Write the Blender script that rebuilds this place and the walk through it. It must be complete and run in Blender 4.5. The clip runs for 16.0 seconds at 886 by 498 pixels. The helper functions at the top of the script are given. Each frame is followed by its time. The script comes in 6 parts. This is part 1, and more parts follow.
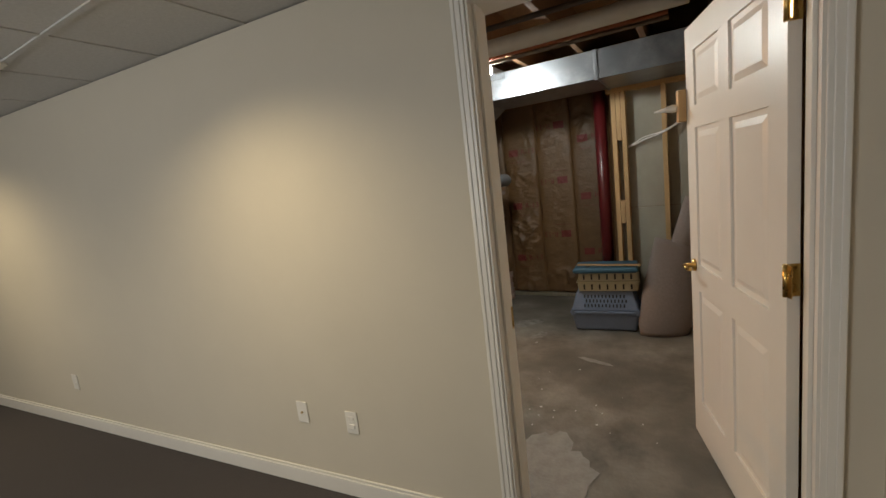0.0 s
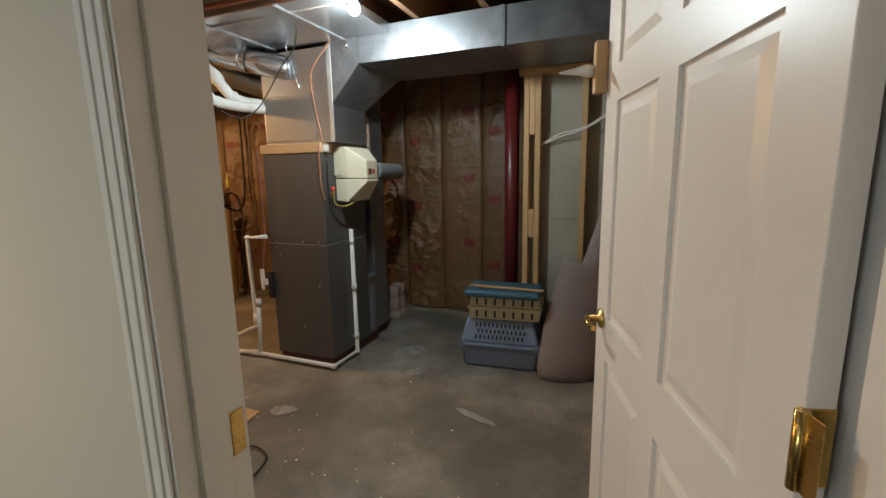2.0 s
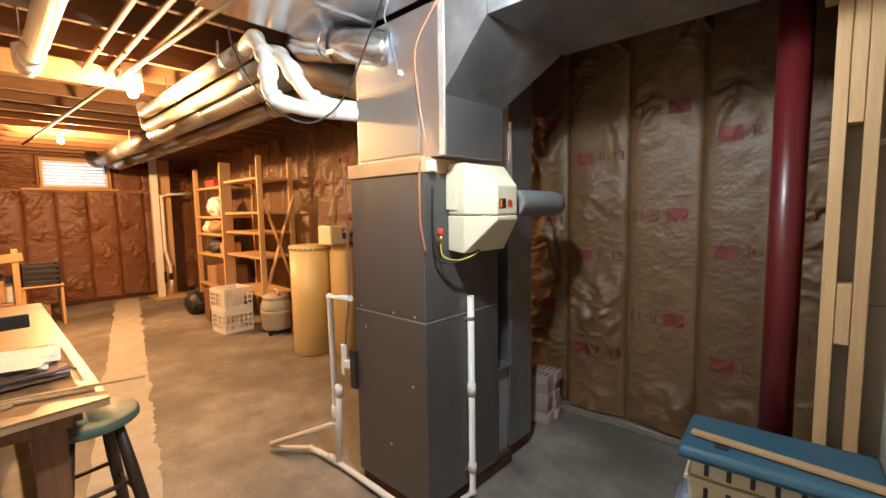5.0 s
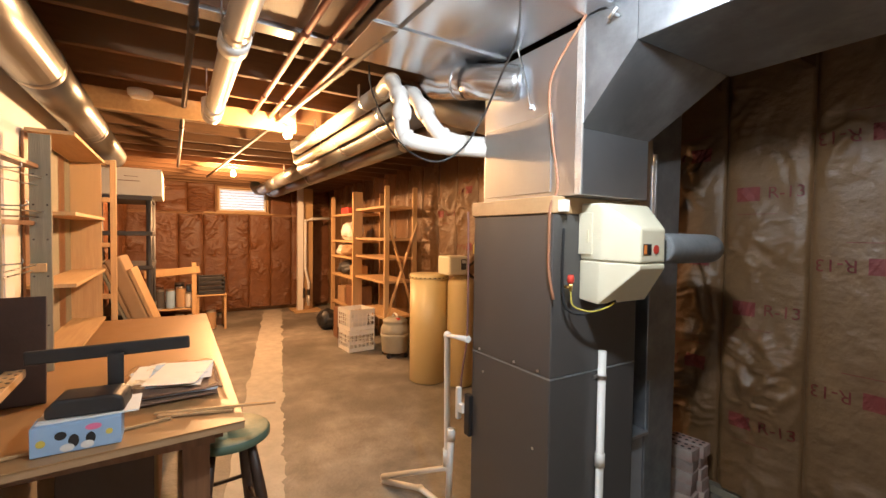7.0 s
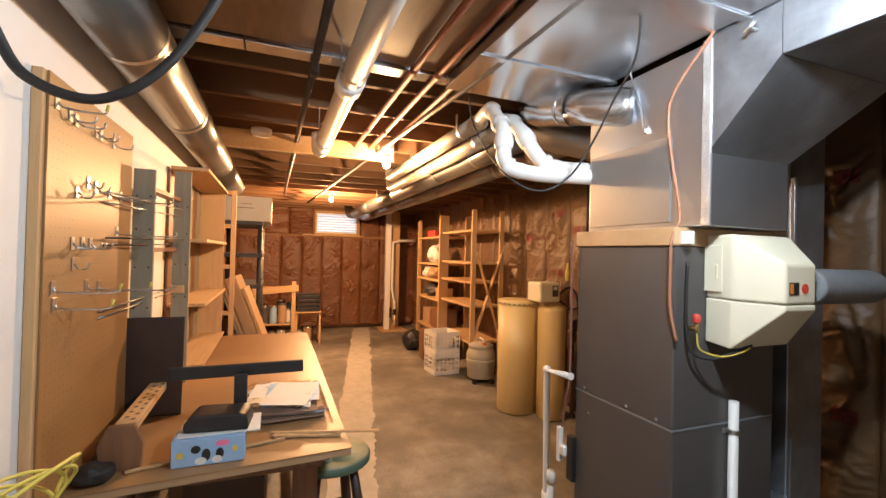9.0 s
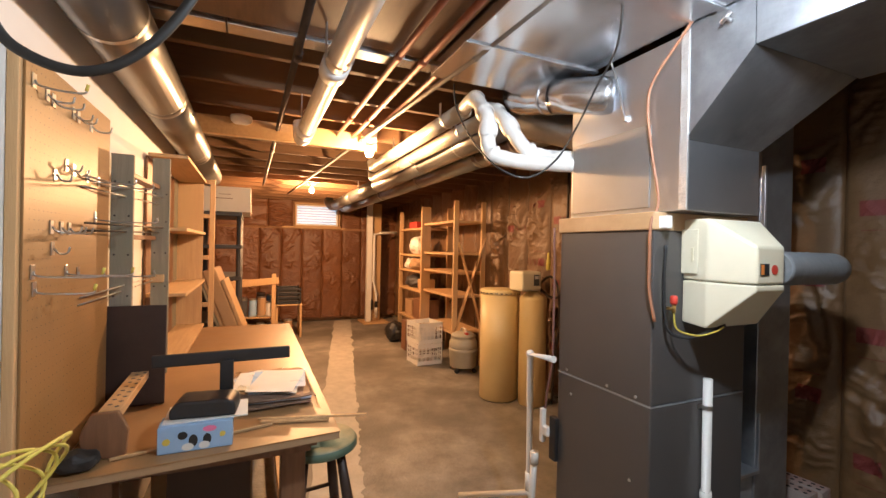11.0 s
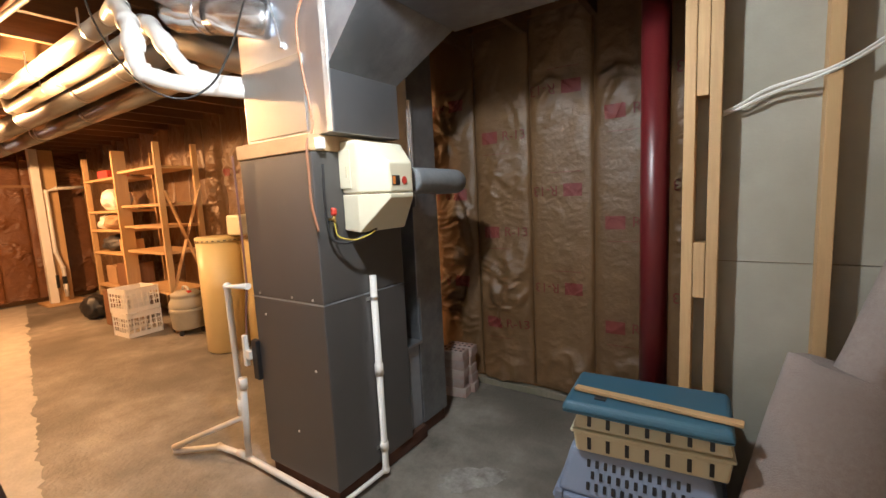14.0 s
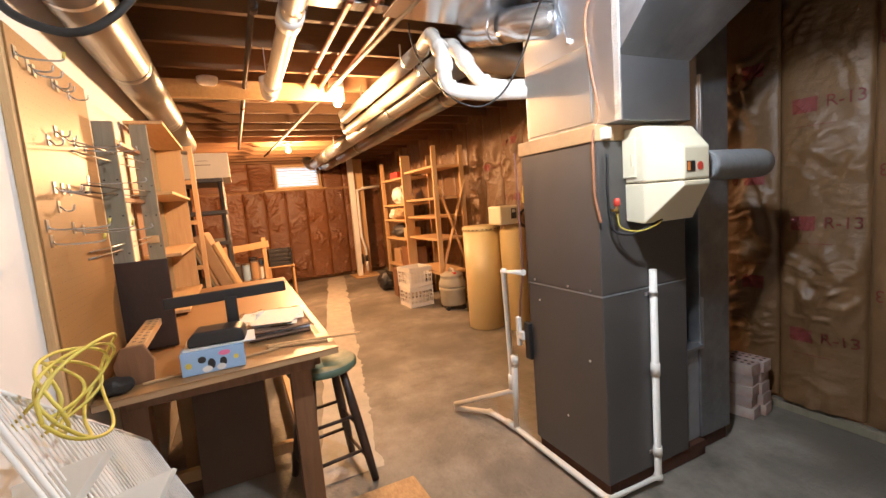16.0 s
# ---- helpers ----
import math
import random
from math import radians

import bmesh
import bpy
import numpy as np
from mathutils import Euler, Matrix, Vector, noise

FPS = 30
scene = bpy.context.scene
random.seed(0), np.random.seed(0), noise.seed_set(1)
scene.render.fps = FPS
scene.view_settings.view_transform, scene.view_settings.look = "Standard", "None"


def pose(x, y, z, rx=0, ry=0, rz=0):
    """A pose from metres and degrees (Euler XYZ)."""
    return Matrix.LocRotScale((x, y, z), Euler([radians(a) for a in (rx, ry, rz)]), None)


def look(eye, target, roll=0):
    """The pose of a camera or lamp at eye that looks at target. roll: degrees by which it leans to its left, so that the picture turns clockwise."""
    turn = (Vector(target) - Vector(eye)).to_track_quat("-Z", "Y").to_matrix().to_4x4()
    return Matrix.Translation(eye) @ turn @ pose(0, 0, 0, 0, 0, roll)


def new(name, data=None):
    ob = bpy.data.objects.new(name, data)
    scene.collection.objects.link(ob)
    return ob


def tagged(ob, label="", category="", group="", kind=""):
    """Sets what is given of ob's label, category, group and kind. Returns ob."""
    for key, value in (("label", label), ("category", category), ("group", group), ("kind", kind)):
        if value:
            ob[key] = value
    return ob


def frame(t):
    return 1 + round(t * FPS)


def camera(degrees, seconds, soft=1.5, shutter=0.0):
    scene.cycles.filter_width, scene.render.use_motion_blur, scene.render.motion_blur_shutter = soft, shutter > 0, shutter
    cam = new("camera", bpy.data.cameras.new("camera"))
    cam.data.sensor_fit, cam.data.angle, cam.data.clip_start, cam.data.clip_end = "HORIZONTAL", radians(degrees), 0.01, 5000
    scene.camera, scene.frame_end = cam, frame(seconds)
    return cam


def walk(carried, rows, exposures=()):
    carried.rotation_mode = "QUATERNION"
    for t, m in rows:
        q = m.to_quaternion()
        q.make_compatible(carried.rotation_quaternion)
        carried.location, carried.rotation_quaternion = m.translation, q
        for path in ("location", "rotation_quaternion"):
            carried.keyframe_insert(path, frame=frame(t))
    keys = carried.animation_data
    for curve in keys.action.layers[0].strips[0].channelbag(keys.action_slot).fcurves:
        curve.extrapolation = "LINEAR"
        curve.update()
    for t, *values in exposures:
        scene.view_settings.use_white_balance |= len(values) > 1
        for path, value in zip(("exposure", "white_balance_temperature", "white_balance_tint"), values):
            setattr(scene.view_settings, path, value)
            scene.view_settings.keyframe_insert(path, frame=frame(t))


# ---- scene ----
cam = camera(91.6, 16.0)
PATH = [
    (0, (0.28, 0.413, 1.481), (-0.719, 2.118, 1.176), -6.8),
    (0.5, (0.375, 0.472, 1.501), (-0.518, 2.233, 1.181), -6.5),
    (1, (0.35, 0.631, 1.454), (-0.337, 2.48, 1.121), -4.8),
    (1.5, (0.334, 0.995, 1.434), (-0.236, 2.879, 1.08), -0.8),
    (2, (0.306, 1.418, 1.397), (-0.415, 3.251, 1.053), -1.1),
    (2.5, (0.204, 1.723, 1.369), (-0.541, 3.546, 1.015), 1.5),
    (3, (0.111, 2.001, 1.395), (-0.652, 3.828, 1.113), -0.0),
    (3.5, (0.032, 2.283, 1.4), (-1.012, 3.972, 1.159), -0.1),
    (4, (-0.062, 2.508, 1.385), (-1.287, 4.077, 1.193), -0.1),
    (4.2, (-0.129, 2.543, 1.387), (-1.375, 4.097, 1.204), 0.0),
    (6.3, (-0.322, 2.693, 1.434), (-1.927, 3.878, 1.295), -1.4),
    (6.5, (-0.341, 2.695, 1.443), (-1.98, 3.835, 1.324), -0.6),
    (7, (-0.373, 2.679, 1.465), (-2.072, 3.732, 1.402), 0.8),
    (7.5, (-0.399, 2.656, 1.485), (-2.153, 3.616, 1.464), 1.5),
    (8, (-0.416, 2.646, 1.491), (-2.205, 3.54, 1.492), 1.5),
    (8.5, (-0.428, 2.628, 1.503), (-2.247, 3.459, 1.534), 0.7),
    (9, (-0.447, 2.606, 1.506), (-2.31, 3.332, 1.53), 1.4),
    (9.2, (-0.453, 2.591, 1.507), (-2.33, 3.284, 1.534), 1.6),
    (11.3, (-0.429, 2.578, 1.459), (-2.23, 3.448, 1.44), 1.2),
    (11.5, (-0.42, 2.597, 1.451), (-2.194, 3.521, 1.421), 1.6),
    (12, (-0.364, 2.652, 1.454), (-2.116, 3.615, 1.402), 0.6),
    (12.5, (-0.305, 2.637, 1.418), (-2.005, 3.689, 1.385), -0.5),
    (13, (-0.244, 2.642, 1.374), (-1.787, 3.911, 1.281), -0.6),
    (13.5, (-0.162, 2.707, 1.357), (-1.411, 4.257, 1.161), -1.7),
    (14, (-0.126, 2.736, 1.349), (-1.255, 4.369, 1.105), -2.8),
    (14.5, (-0.154, 2.724, 1.355), (-1.438, 4.222, 1.025), -4.1),
    (15, (-0.174, 2.749, 1.354), (-1.687, 4.038, 1.126), -4.3),
    (15.5, (-0.226, 2.693, 1.359), (-1.915, 3.735, 1.116), -4.0),
    (16, (-0.229, 2.566, 1.371), (-2.029, 3.409, 1.148), -4.7),
]
EXPOSURES = [(0, -0.80, 6500, 8), (1.0, -0.76, 6400, 8), (1.5, -0.75, 6200, 7), (2.5, -0.68, 5800, 2), (3.2, -0.15, 5700, 2), (4.0, 0.27, 6000, 8), (6.5, 0.18, 5950, 10), (8.0, 0.0, 5700, 11),
             (11.5, -0.07, 5700, 12), (12.5, -0.12, 5700, 12), (13.0, 0.03, 5800, 13), (14.0, 0.33, 6000, 11), (16.0, 0.35, 5900, 14)]
walk(cam, [(t, look(eye, target, roll)) for t, eye, target, roll in PATH], EXPOSURES)

# ---- world and lights ----
world = bpy.data.worlds.new("world")
scene.world = world
world.use_nodes = True
sky = world.node_tree.nodes.new("ShaderNodeTexSky")
sky.sky_type, sky.sun_disc = "NISHITA", False
sky.sun_elevation, sky.sun_rotation = radians(40), radians(200)
world.node_tree.links.new(sky.outputs[0], world.node_tree.nodes["Background"].inputs[0])
world.node_tree.nodes["Background"].inputs[1].default_value = 0.08


def lamp(name, kind, watts, colour, m, size=0.05, spot=None):
    d = bpy.data.lights.new(name, kind)
    d.energy, d.color = watts, colour
    if kind == "AREA":
        d.shape, d.size = "SQUARE", size
    else:
        d.shadow_soft_size = size
    if spot:
        d.spot_size, d.spot_blend = radians(spot), 1.0
    ob = new(name, d)
    ob.matrix_basis = m
    return ob


BULB_A, BULB_B, BULB_C = (-0.95, 3.45, 2.165), (-3.50, 3.34, 2.09), (-6.45, 3.30, 2.15)
lamp("bulb_light", "POINT", 72, (0.96, 1.0, 0.97), pose(*BULB_A), 0.035)
lamp("bulb_light", "POINT", 120, (1.0, 0.56, 0.23), pose(*BULB_B), 0.035)
lamp("bulb_light", "POINT", 310, (1.0, 0.50, 0.19), pose(*BULB_C), 0.035)
for x, y in ((-1.35, 1.08), (-4.1, 0.85)):
    lamp("downlight_light", "SPOT", 140, (1.0, 0.80, 0.50), pose(x, y, 2.235), 0.08, 146)
# Unseen fill lamp, added in place of the rest of the room's light.
lamp("room_fill", "AREA", 90, (0.97, 0.96, 0.95), pose(-2.5, -2.4, 1.5, 90, 0, -14), 1.4)

# ---- materials ----


def mat(name, c1, c2=None, scale=6.0, rough=0.6, metal=0.0, bump=0.0, bump_scale=60.0, stretch=(1, 1, 1), c3=None, big=0.8,
        spread=0.25, rough_var=0.1, vary=0.0, coat=0.0):
    """A surface with variation at two scales and a fine relief."""
    m = bpy.data.materials.new(name)
    m.use_nodes = True
    n, l = m.node_tree.nodes, m.node_tree.links
    b = n["Principled BSDF"]
    b.inputs["Metallic"].default_value = metal
    b.inputs["Coat Weight"].default_value = coat
    co = n.new("ShaderNodeTexCoord")
    mp = n.new("ShaderNodeMapping")
    mp.inputs["Scale"].default_value = stretch
    l.new(co.outputs["Object"], mp.inputs[0])
    if vary:
        info = n.new("ShaderNodeObjectInfo")
        off = n.new("ShaderNodeVectorMath")
        off.operation = "SCALE"
        cx = n.new("ShaderNodeCombineXYZ")
        for k in range(3):
            l.new(info.outputs["Random"], cx.inputs[k])
        l.new(cx.outputs[0], off.inputs[0])
        off.inputs["Scale"].default_value = 37.0
        l.new(off.outputs[0], mp.inputs["Location"])
    fine = n.new("ShaderNodeTexNoise")
    fine.inputs["Scale"].default_value, fine.inputs["Detail"].default_value, fine.inputs["Roughness"].default_value = scale, 8, 0.65
    l.new(mp.outputs[0], fine.inputs["Vector"])
    ramp = n.new("ShaderNodeValToRGB")
    ramp.color_ramp.elements[0].position, ramp.color_ramp.elements[1].position = 0.5 - spread, 0.5 + spread
    ramp.color_ramp.elements[0].color = (*c1, 1)
    ramp.color_ramp.elements[1].color = (*(c2 or c1), 1)
    l.new(fine.outputs[0], ramp.inputs[0])
    out = ramp.outputs[0]
    if c3:
        large = n.new("ShaderNodeTexNoise")
        large.inputs["Scale"].default_value, large.inputs["Detail"].default_value = big, 5
        l.new(co.outputs["Object"], large.inputs["Vector"])
        r2 = n.new("ShaderNodeValToRGB")
        r2.color_ramp.elements[0].position, r2.color_ramp.elements[1].position = 0.44, 0.62
        l.new(large.outputs[0], r2.inputs[0])
        mix = n.new("ShaderNodeMix")
        mix.data_type = "RGBA"
        l.new(r2.outputs[0], mix.inputs[0])
        l.new(out, mix.inputs[6])
        mix.inputs[7].default_value = (*c3, 1)
        out = mix.outputs[2]
    if vary:
        hsv = n.new("ShaderNodeHueSaturation")
        mr = n.new("ShaderNodeMapRange")
        mr.inputs["To Min"].default_value, mr.inputs["To Max"].default_value = 1 - vary, 1 + vary
        l.new(info.outputs["Random"], mr.inputs[0])
        l.new(mr.outputs[0], hsv.inputs["Value"])
        l.new(out, hsv.inputs["Color"])
        out = hsv.outputs[0]
    l.new(out, b.inputs["Base Color"])
    rr = n.new("ShaderNodeMapRange")
    rr.inputs["To Min"].default_value, rr.inputs["To Max"].default_value = max(rough - rough_var, 0.02), min(rough + rough_var, 1)
    l.new(fine.outputs[0], rr.inputs[0])
    l.new(rr.outputs[0], b.inputs["Roughness"])
    if bump:
        bn = n.new("ShaderNodeTexNoise")
        bn.inputs["Scale"].default_value, bn.inputs["Detail"].default_value = bump_scale, 6
        l.new(mp.outputs[0], bn.inputs["Vector"])
        bu = n.new("ShaderNodeBump")
        bu.inputs["Strength"].default_value, bu.inputs["Distance"].default_value = bump, 0.01
        l.new(bn.outputs[0], bu.inputs["Height"])
        l.new(bu.outputs[0], b.inputs["Normal"])
    return m


def glow(name, colour, strength):
    m = bpy.data.materials.new(name)
    m.use_nodes = True
    b = m.node_tree.nodes["Principled BSDF"]
    b.inputs["Base Color"].default_value = (*colour, 1)
    b.inputs["Emission Color"].default_value = (*colour, 1)
    b.inputs["Emission Strength"].default_value = strength
    return m


def clear(name, tint=(1, 1, 1), rough=0.05):
    m = bpy.data.materials.new(name)
    m.use_nodes = True
    b = m.node_tree.nodes["Principled BSDF"]
    b.inputs["Base Color"].default_value = (*tint, 1)
    b.inputs["Transmission Weight"].default_value = 1.0
    b.inputs["Roughness"].default_value = rough
    return m


CONCRETE = mat("concrete", (0.095, 0.083, 0.067), (0.41, 0.37, 0.315), 3.2, 0.60, 0, 0.5, 45, c3=(0.14, 0.124, 0.100), big=1.1, spread=0.25, rough_var=0.25)
LIGHT_PATCH = mat("concrete_scraped", (0.30, 0.28, 0.25), (0.46, 0.44, 0.41), 14, 0.85, 0, 0.3, 60)
CARPET = mat("carpet", (0.048, 0.041, 0.043), (0.10, 0.088, 0.090), 160, 0.95, 0, 0.9, 300)
PAINT = mat("wall_paint", (0.60, 0.55, 0.45), (0.64, 0.585, 0.48), 2.0, 0.6, 0, 0.06, 240)
DRYWALL_WHITE = mat("white_primer", (0.74, 0.72, 0.68), (0.80, 0.78, 0.75), 3.0, 0.7, 0, 0.05, 200)
DRYWALL_BACK = mat("drywall_back_paper", (0.34, 0.315, 0.255), (0.40, 0.375, 0.31), 5.0, 0.9, 0, 0.1, 90, c3=(0.31, 0.287, 0.23), big=2.0)
TRIM = mat("trim_paint", (0.74, 0.71, 0.65), (0.79, 0.76, 0.70), 4.0, 0.38, 0, 0.05, 150)
DOORPAINT = mat("door_paint", (0.74, 0.71, 0.65), (0.80, 0.77, 0.71), 3.0, 0.36, 0, 0.04, 120)
TILE_CEIL = mat("ceiling_tile", (0.55, 0.54, 0.52), (0.66, 0.65, 0.63), 60, 0.9, 0, 0.5, 200)
PINE = mat("pine", (0.42, 0.25, 0.11), (0.60, 0.40, 0.20), 5, 0.65, 0, 0.15, 40, (9, 9, 0.7), c3=(0.50, 0.32, 0.145), big=1.5, vary=0.12)
PINE_X = mat("pine_lengthwise", (0.42, 0.25, 0.11), (0.60, 0.40, 0.20), 5, 0.65, 0, 0.15, 40, (0.7, 9, 9), c3=(0.50, 0.32, 0.145), big=1.5, vary=0.12)
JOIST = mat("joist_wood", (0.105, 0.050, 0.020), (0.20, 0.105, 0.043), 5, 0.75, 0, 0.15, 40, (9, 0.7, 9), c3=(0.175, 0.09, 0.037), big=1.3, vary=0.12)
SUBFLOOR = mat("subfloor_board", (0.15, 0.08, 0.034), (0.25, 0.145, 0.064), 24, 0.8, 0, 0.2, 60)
GREYWOOD = mat("weathered_board", (0.20, 0.17, 0.12), (0.34, 0.30, 0.22), 6, 0.8, 0, 0.2, 40, (9, 9, 0.6), c3=(0.24, 0.22, 0.15), big=4)
OSB = mat("chipboard", (0.36, 0.20, 0.08), (0.62, 0.40, 0.19), 30, 0.75, 0, 0.25, 50, (1, 2.4, 1))
HARDBOARD = mat("hardboard", (0.27, 0.148, 0.058), (0.35, 0.20, 0.085), 7, 0.42, 0, 0.05, 120, c3=(0.235, 0.125, 0.05), big=1.5)
PEGBOARD = mat("pegboard_face", (0.25, 0.130, 0.040), (0.31, 0.168, 0.056), 5, 0.45, 0, 0.05, 120, c3=(0.27, 0.155, 0.063), big=1.5)
BROWNWOOD = mat("stained_wood", (0.15, 0.07, 0.032), (0.25, 0.125, 0.06), 5, 0.5, 0, 0.1, 40, (8, 8, 0.8))
DARKWOOD = mat("dark_panel", (0.028, 0.014, 0.010), (0.05, 0.026, 0.018), 6, 0.5, 0, 0.1, 60)
KRAFT = mat("kraft_paper", (0.120, 0.063, 0.026), (0.205, 0.115, 0.050), 8, 0.46, 0, 0.4, 40, c3=(0.150, 0.083, 0.036), big=2.2, rough_var=0.14, vary=0.12)
# Kraft again, with the far bulbs' red cast mixed into its colour.
KRAFT_WARM_LIT = mat("kraft_paper_warm_lit", (0.120, 0.046, 0.016), (0.205, 0.084, 0.030), 8, 0.5, 0, 0.3, 45, c3=(0.150, 0.059, 0.021), big=2.2, rough_var=0.14, vary=0.12)
PRINT_RED = mat("red_print", (0.15, 0.020, 0.017), (0.20, 0.036, 0.028), 30, 0.6)
GALV = mat("galvanised_steel", (0.42, 0.44, 0.47), (0.58, 0.60, 0.63), 5, 0.33, 0.92, 0.015, 20, c3=(0.50, 0.52, 0.55), big=2.2, spread=0.4, rough_var=0.07)
GALV_DULL = mat("dull_galvanised_steel", (0.18, 0.19, 0.205), (0.41, 0.425, 0.45), 7, 0.42, 0.85, 0.06, 14, c3=(0.24, 0.25, 0.27), big=3.0, rough_var=0.12)
GALV_ROUND = mat("round_duct_steel", (0.225, 0.22, 0.21), (0.335, 0.33, 0.32), 6, 0.33, 0.92, 0.02, 20, c3=(0.27, 0.265, 0.255), big=2.5, spread=0.35, rough_var=0.08)
GALV_BRIGHT = mat("bright_galvanised_sheet", (0.50, 0.51, 0.53), (0.72, 0.73, 0.75), 4, 0.24, 0.95, 0.25, 3.5, c3=(0.60, 0.61, 0.63), big=2.5, spread=0.35, rough_var=0.08)
GALV_CHALK = mat("chalky_galvanised_steel", (0.28, 0.29, 0.31), (0.42, 0.44, 0.47), 9, 0.5, 0.5, 0.06, 20, c3=(0.33, 0.345, 0.37), big=2.0)
FOILTAPE = mat("foil_tape", (0.55, 0.54, 0.51), (0.72, 0.71, 0.69), 18, 0.4, 0.7, 0.3, 60)
FURNACE = mat("furnace_grey", (0.070, 0.065, 0.062), (0.086, 0.081, 0.078), 3, 0.42, 0.0, 0.03, 200, c3=(0.076, 0.070, 0.067), big=1.2)
BLACK = mat("black_plastic", (0.012, 0.012, 0.013), (0.022, 0.022, 0.023), 12, 0.45, 0, 0.05, 150)
RUBBER = mat("black_rubber", (0.016, 0.015, 0.014), (0.026, 0.024, 0.022), 20, 0.6)
PVC = mat("white_pvc", (0.72, 0.70, 0.66), (0.80, 0.78, 0.74), 12, 0.4, 0, 0.03, 60)
IVORY = mat("ivory_plastic", (0.66, 0.61, 0.45), (0.72, 0.67, 0.51), 5, 0.42, 0, 0.04, 180)
TANK = mat("tank_cream", (0.60, 0.46, 0.21), (0.66, 0.52, 0.26), 4, 0.42, 0, 0.04, 100)
COPPER = mat("copper_pipe", (0.19, 0.065, 0.032), (0.30, 0.11, 0.055), 12, 0.58, 0.6, 0.05, 50)
IRON = mat("black_iron_pipe", (0.03, 0.022, 0.018), (0.06, 0.045, 0.035), 15, 0.55, 0.5, 0.1, 60)
STEELPIPE = mat("grey_steel_pipe", (0.12, 0.10, 0.085), (0.21, 0.18, 0.15), 15, 0.6, 0.6, 0.05, 60)
OXIDE = mat("red_oxide_paint", (0.095, 0.009, 0.011), (0.12, 0.014, 0.015), 8, 0.34, 0, 0.012, 60, c3=(0.088, 0.009, 0.011), big=4)
BRASS = mat("brass", (0.55, 0.36, 0.10), (0.68, 0.47, 0.17), 14, 0.28, 1.0, 0.05, 60)
KENNEL_BLUE = mat("kennel_grey_blue", (0.20, 0.25, 0.36), (0.25, 0.30, 0.41), 7, 0.55, 0, 0.05, 150)
KENNEL_DARK = mat("kennel_base_grey", (0.16, 0.19, 0.26), (0.20, 0.23, 0.30), 7, 0.55, 0, 0.05, 150)
CREAM = mat("cream_plastic", (0.60, 0.54, 0.36), (0.66, 0.60, 0.42), 7, 0.5, 0, 0.04, 150)
TEAL = mat("teal_plastic", (0.028, 0.09, 0.14), (0.04, 0.115, 0.17), 7, 0.5, 0, 0.05, 120)
FABRIC = mat("felt_backing", (0.25, 0.20, 0.18), (0.32, 0.265, 0.24), 60, 0.95, 0, 0.4, 200, c3=(0.27, 0.22, 0.20), big=3)
STOOLGREEN = mat("green_paint", (0.075, 0.125, 0.085), (0.11, 0.165, 0.115), 9, 0.5, 0, 0.1, 60)
STOOLTOP = mat("worn_green_seat", (0.16, 0.20, 0.12), (0.36, 0.32, 0.19), 7, 0.55, 0, 0.1, 60, spread=0.15)
STOOLLEG = mat("dark_brown_paint", (0.030, 0.018, 0.013), (0.055, 0.032, 0.022), 12, 0.5, 0, 0.1, 60)
WHITEPLASTIC = mat("white_plastic", (0.70, 0.68, 0.63), (0.77, 0.75, 0.71), 9, 0.45, 0, 0.03, 80)
WHITECARD = mat("white_cardboard", (0.66, 0.62, 0.55), (0.73, 0.69, 0.62), 5, 0.8, 0, 0.06, 90)
VACGREY = mat("vac_plastic", (0.36, 0.33, 0.25), (0.44, 0.41, 0.32), 7, 0.5, 0, 0.05, 120)
SHELFGREY = mat("dark_grey_plastic", (0.045, 0.045, 0.05), (0.065, 0.065, 0.07), 7, 0.55, 0, 0.05, 100)
BRICKPINK = mat("brick_face", (0.30, 0.17, 0.14), (0.50, 0.36, 0.31), 18, 0.9, 0, 0.5, 80, c3=(0.44, 0.36, 0.32), big=9, vary=0.18)
RED = mat("red_plastic", (0.50, 0.04, 0.025), (0.58, 0.06, 0.035), 9, 0.4)
ORANGE = mat("orange_print", (0.66, 0.20, 0.035), (0.70, 0.24, 0.05), 9, 0.5)
ORANGECORD = mat("orange_cord", (0.29, 0.125, 0.07), (0.36, 0.17, 0.09), 9, 0.6)
YELLOW = mat("yellow_cord", (0.52, 0.42, 0.06), (0.62, 0.50, 0.09), 9, 0.5)
GREENCORD = mat("green_wire", (0.10, 0.32, 0.06), (0.14, 0.38, 0.08), 9, 0.5)
STEEL = mat("zinc_wire", (0.50, 0.50, 0.50), (0.64, 0.64, 0.64), 20, 0.3, 1.0)
GREYDUCT = mat("grey_flex_tube", (0.16, 0.17, 0.18), (0.22, 0.23, 0.24), 20, 0.5, 0, 0.2, 40)
TOYBLUE = mat("light_blue_card", (0.25, 0.40, 0.62), (0.32, 0.47, 0.68), 14, 0.55, 0, 0.04, 90)
PINK = mat("pink_print", (0.70, 0.16, 0.32), (0.74, 0.20, 0.36), 9, 0.5)
PAPER = mat("paper", (0.62, 0.62, 0.60), (0.74, 0.73, 0.70), 7, 0.7, 0, 0.05, 60)
PAPERBLUE = mat("pale_blue_paper", (0.38, 0.46, 0.60), (0.50, 0.56, 0.66), 7, 0.7)
TWIG = mat("brown_papers", (0.16, 0.095, 0.06), (0.26, 0.165, 0.11), 20, 0.7)
CARD = mat("cardboard", (0.34, 0.21, 0.105), (0.42, 0.27, 0.145), 7, 0.8, 0, 0.06, 70)
FILM = clear("plastic_film", (0.97, 0.97, 0.96), 0.08)
FILM.node_tree.nodes["Principled BSDF"].inputs["IOR"].default_value = 1.28
GLASS = clear("window_glass", (0.96, 0.99, 1.0), 0.02)
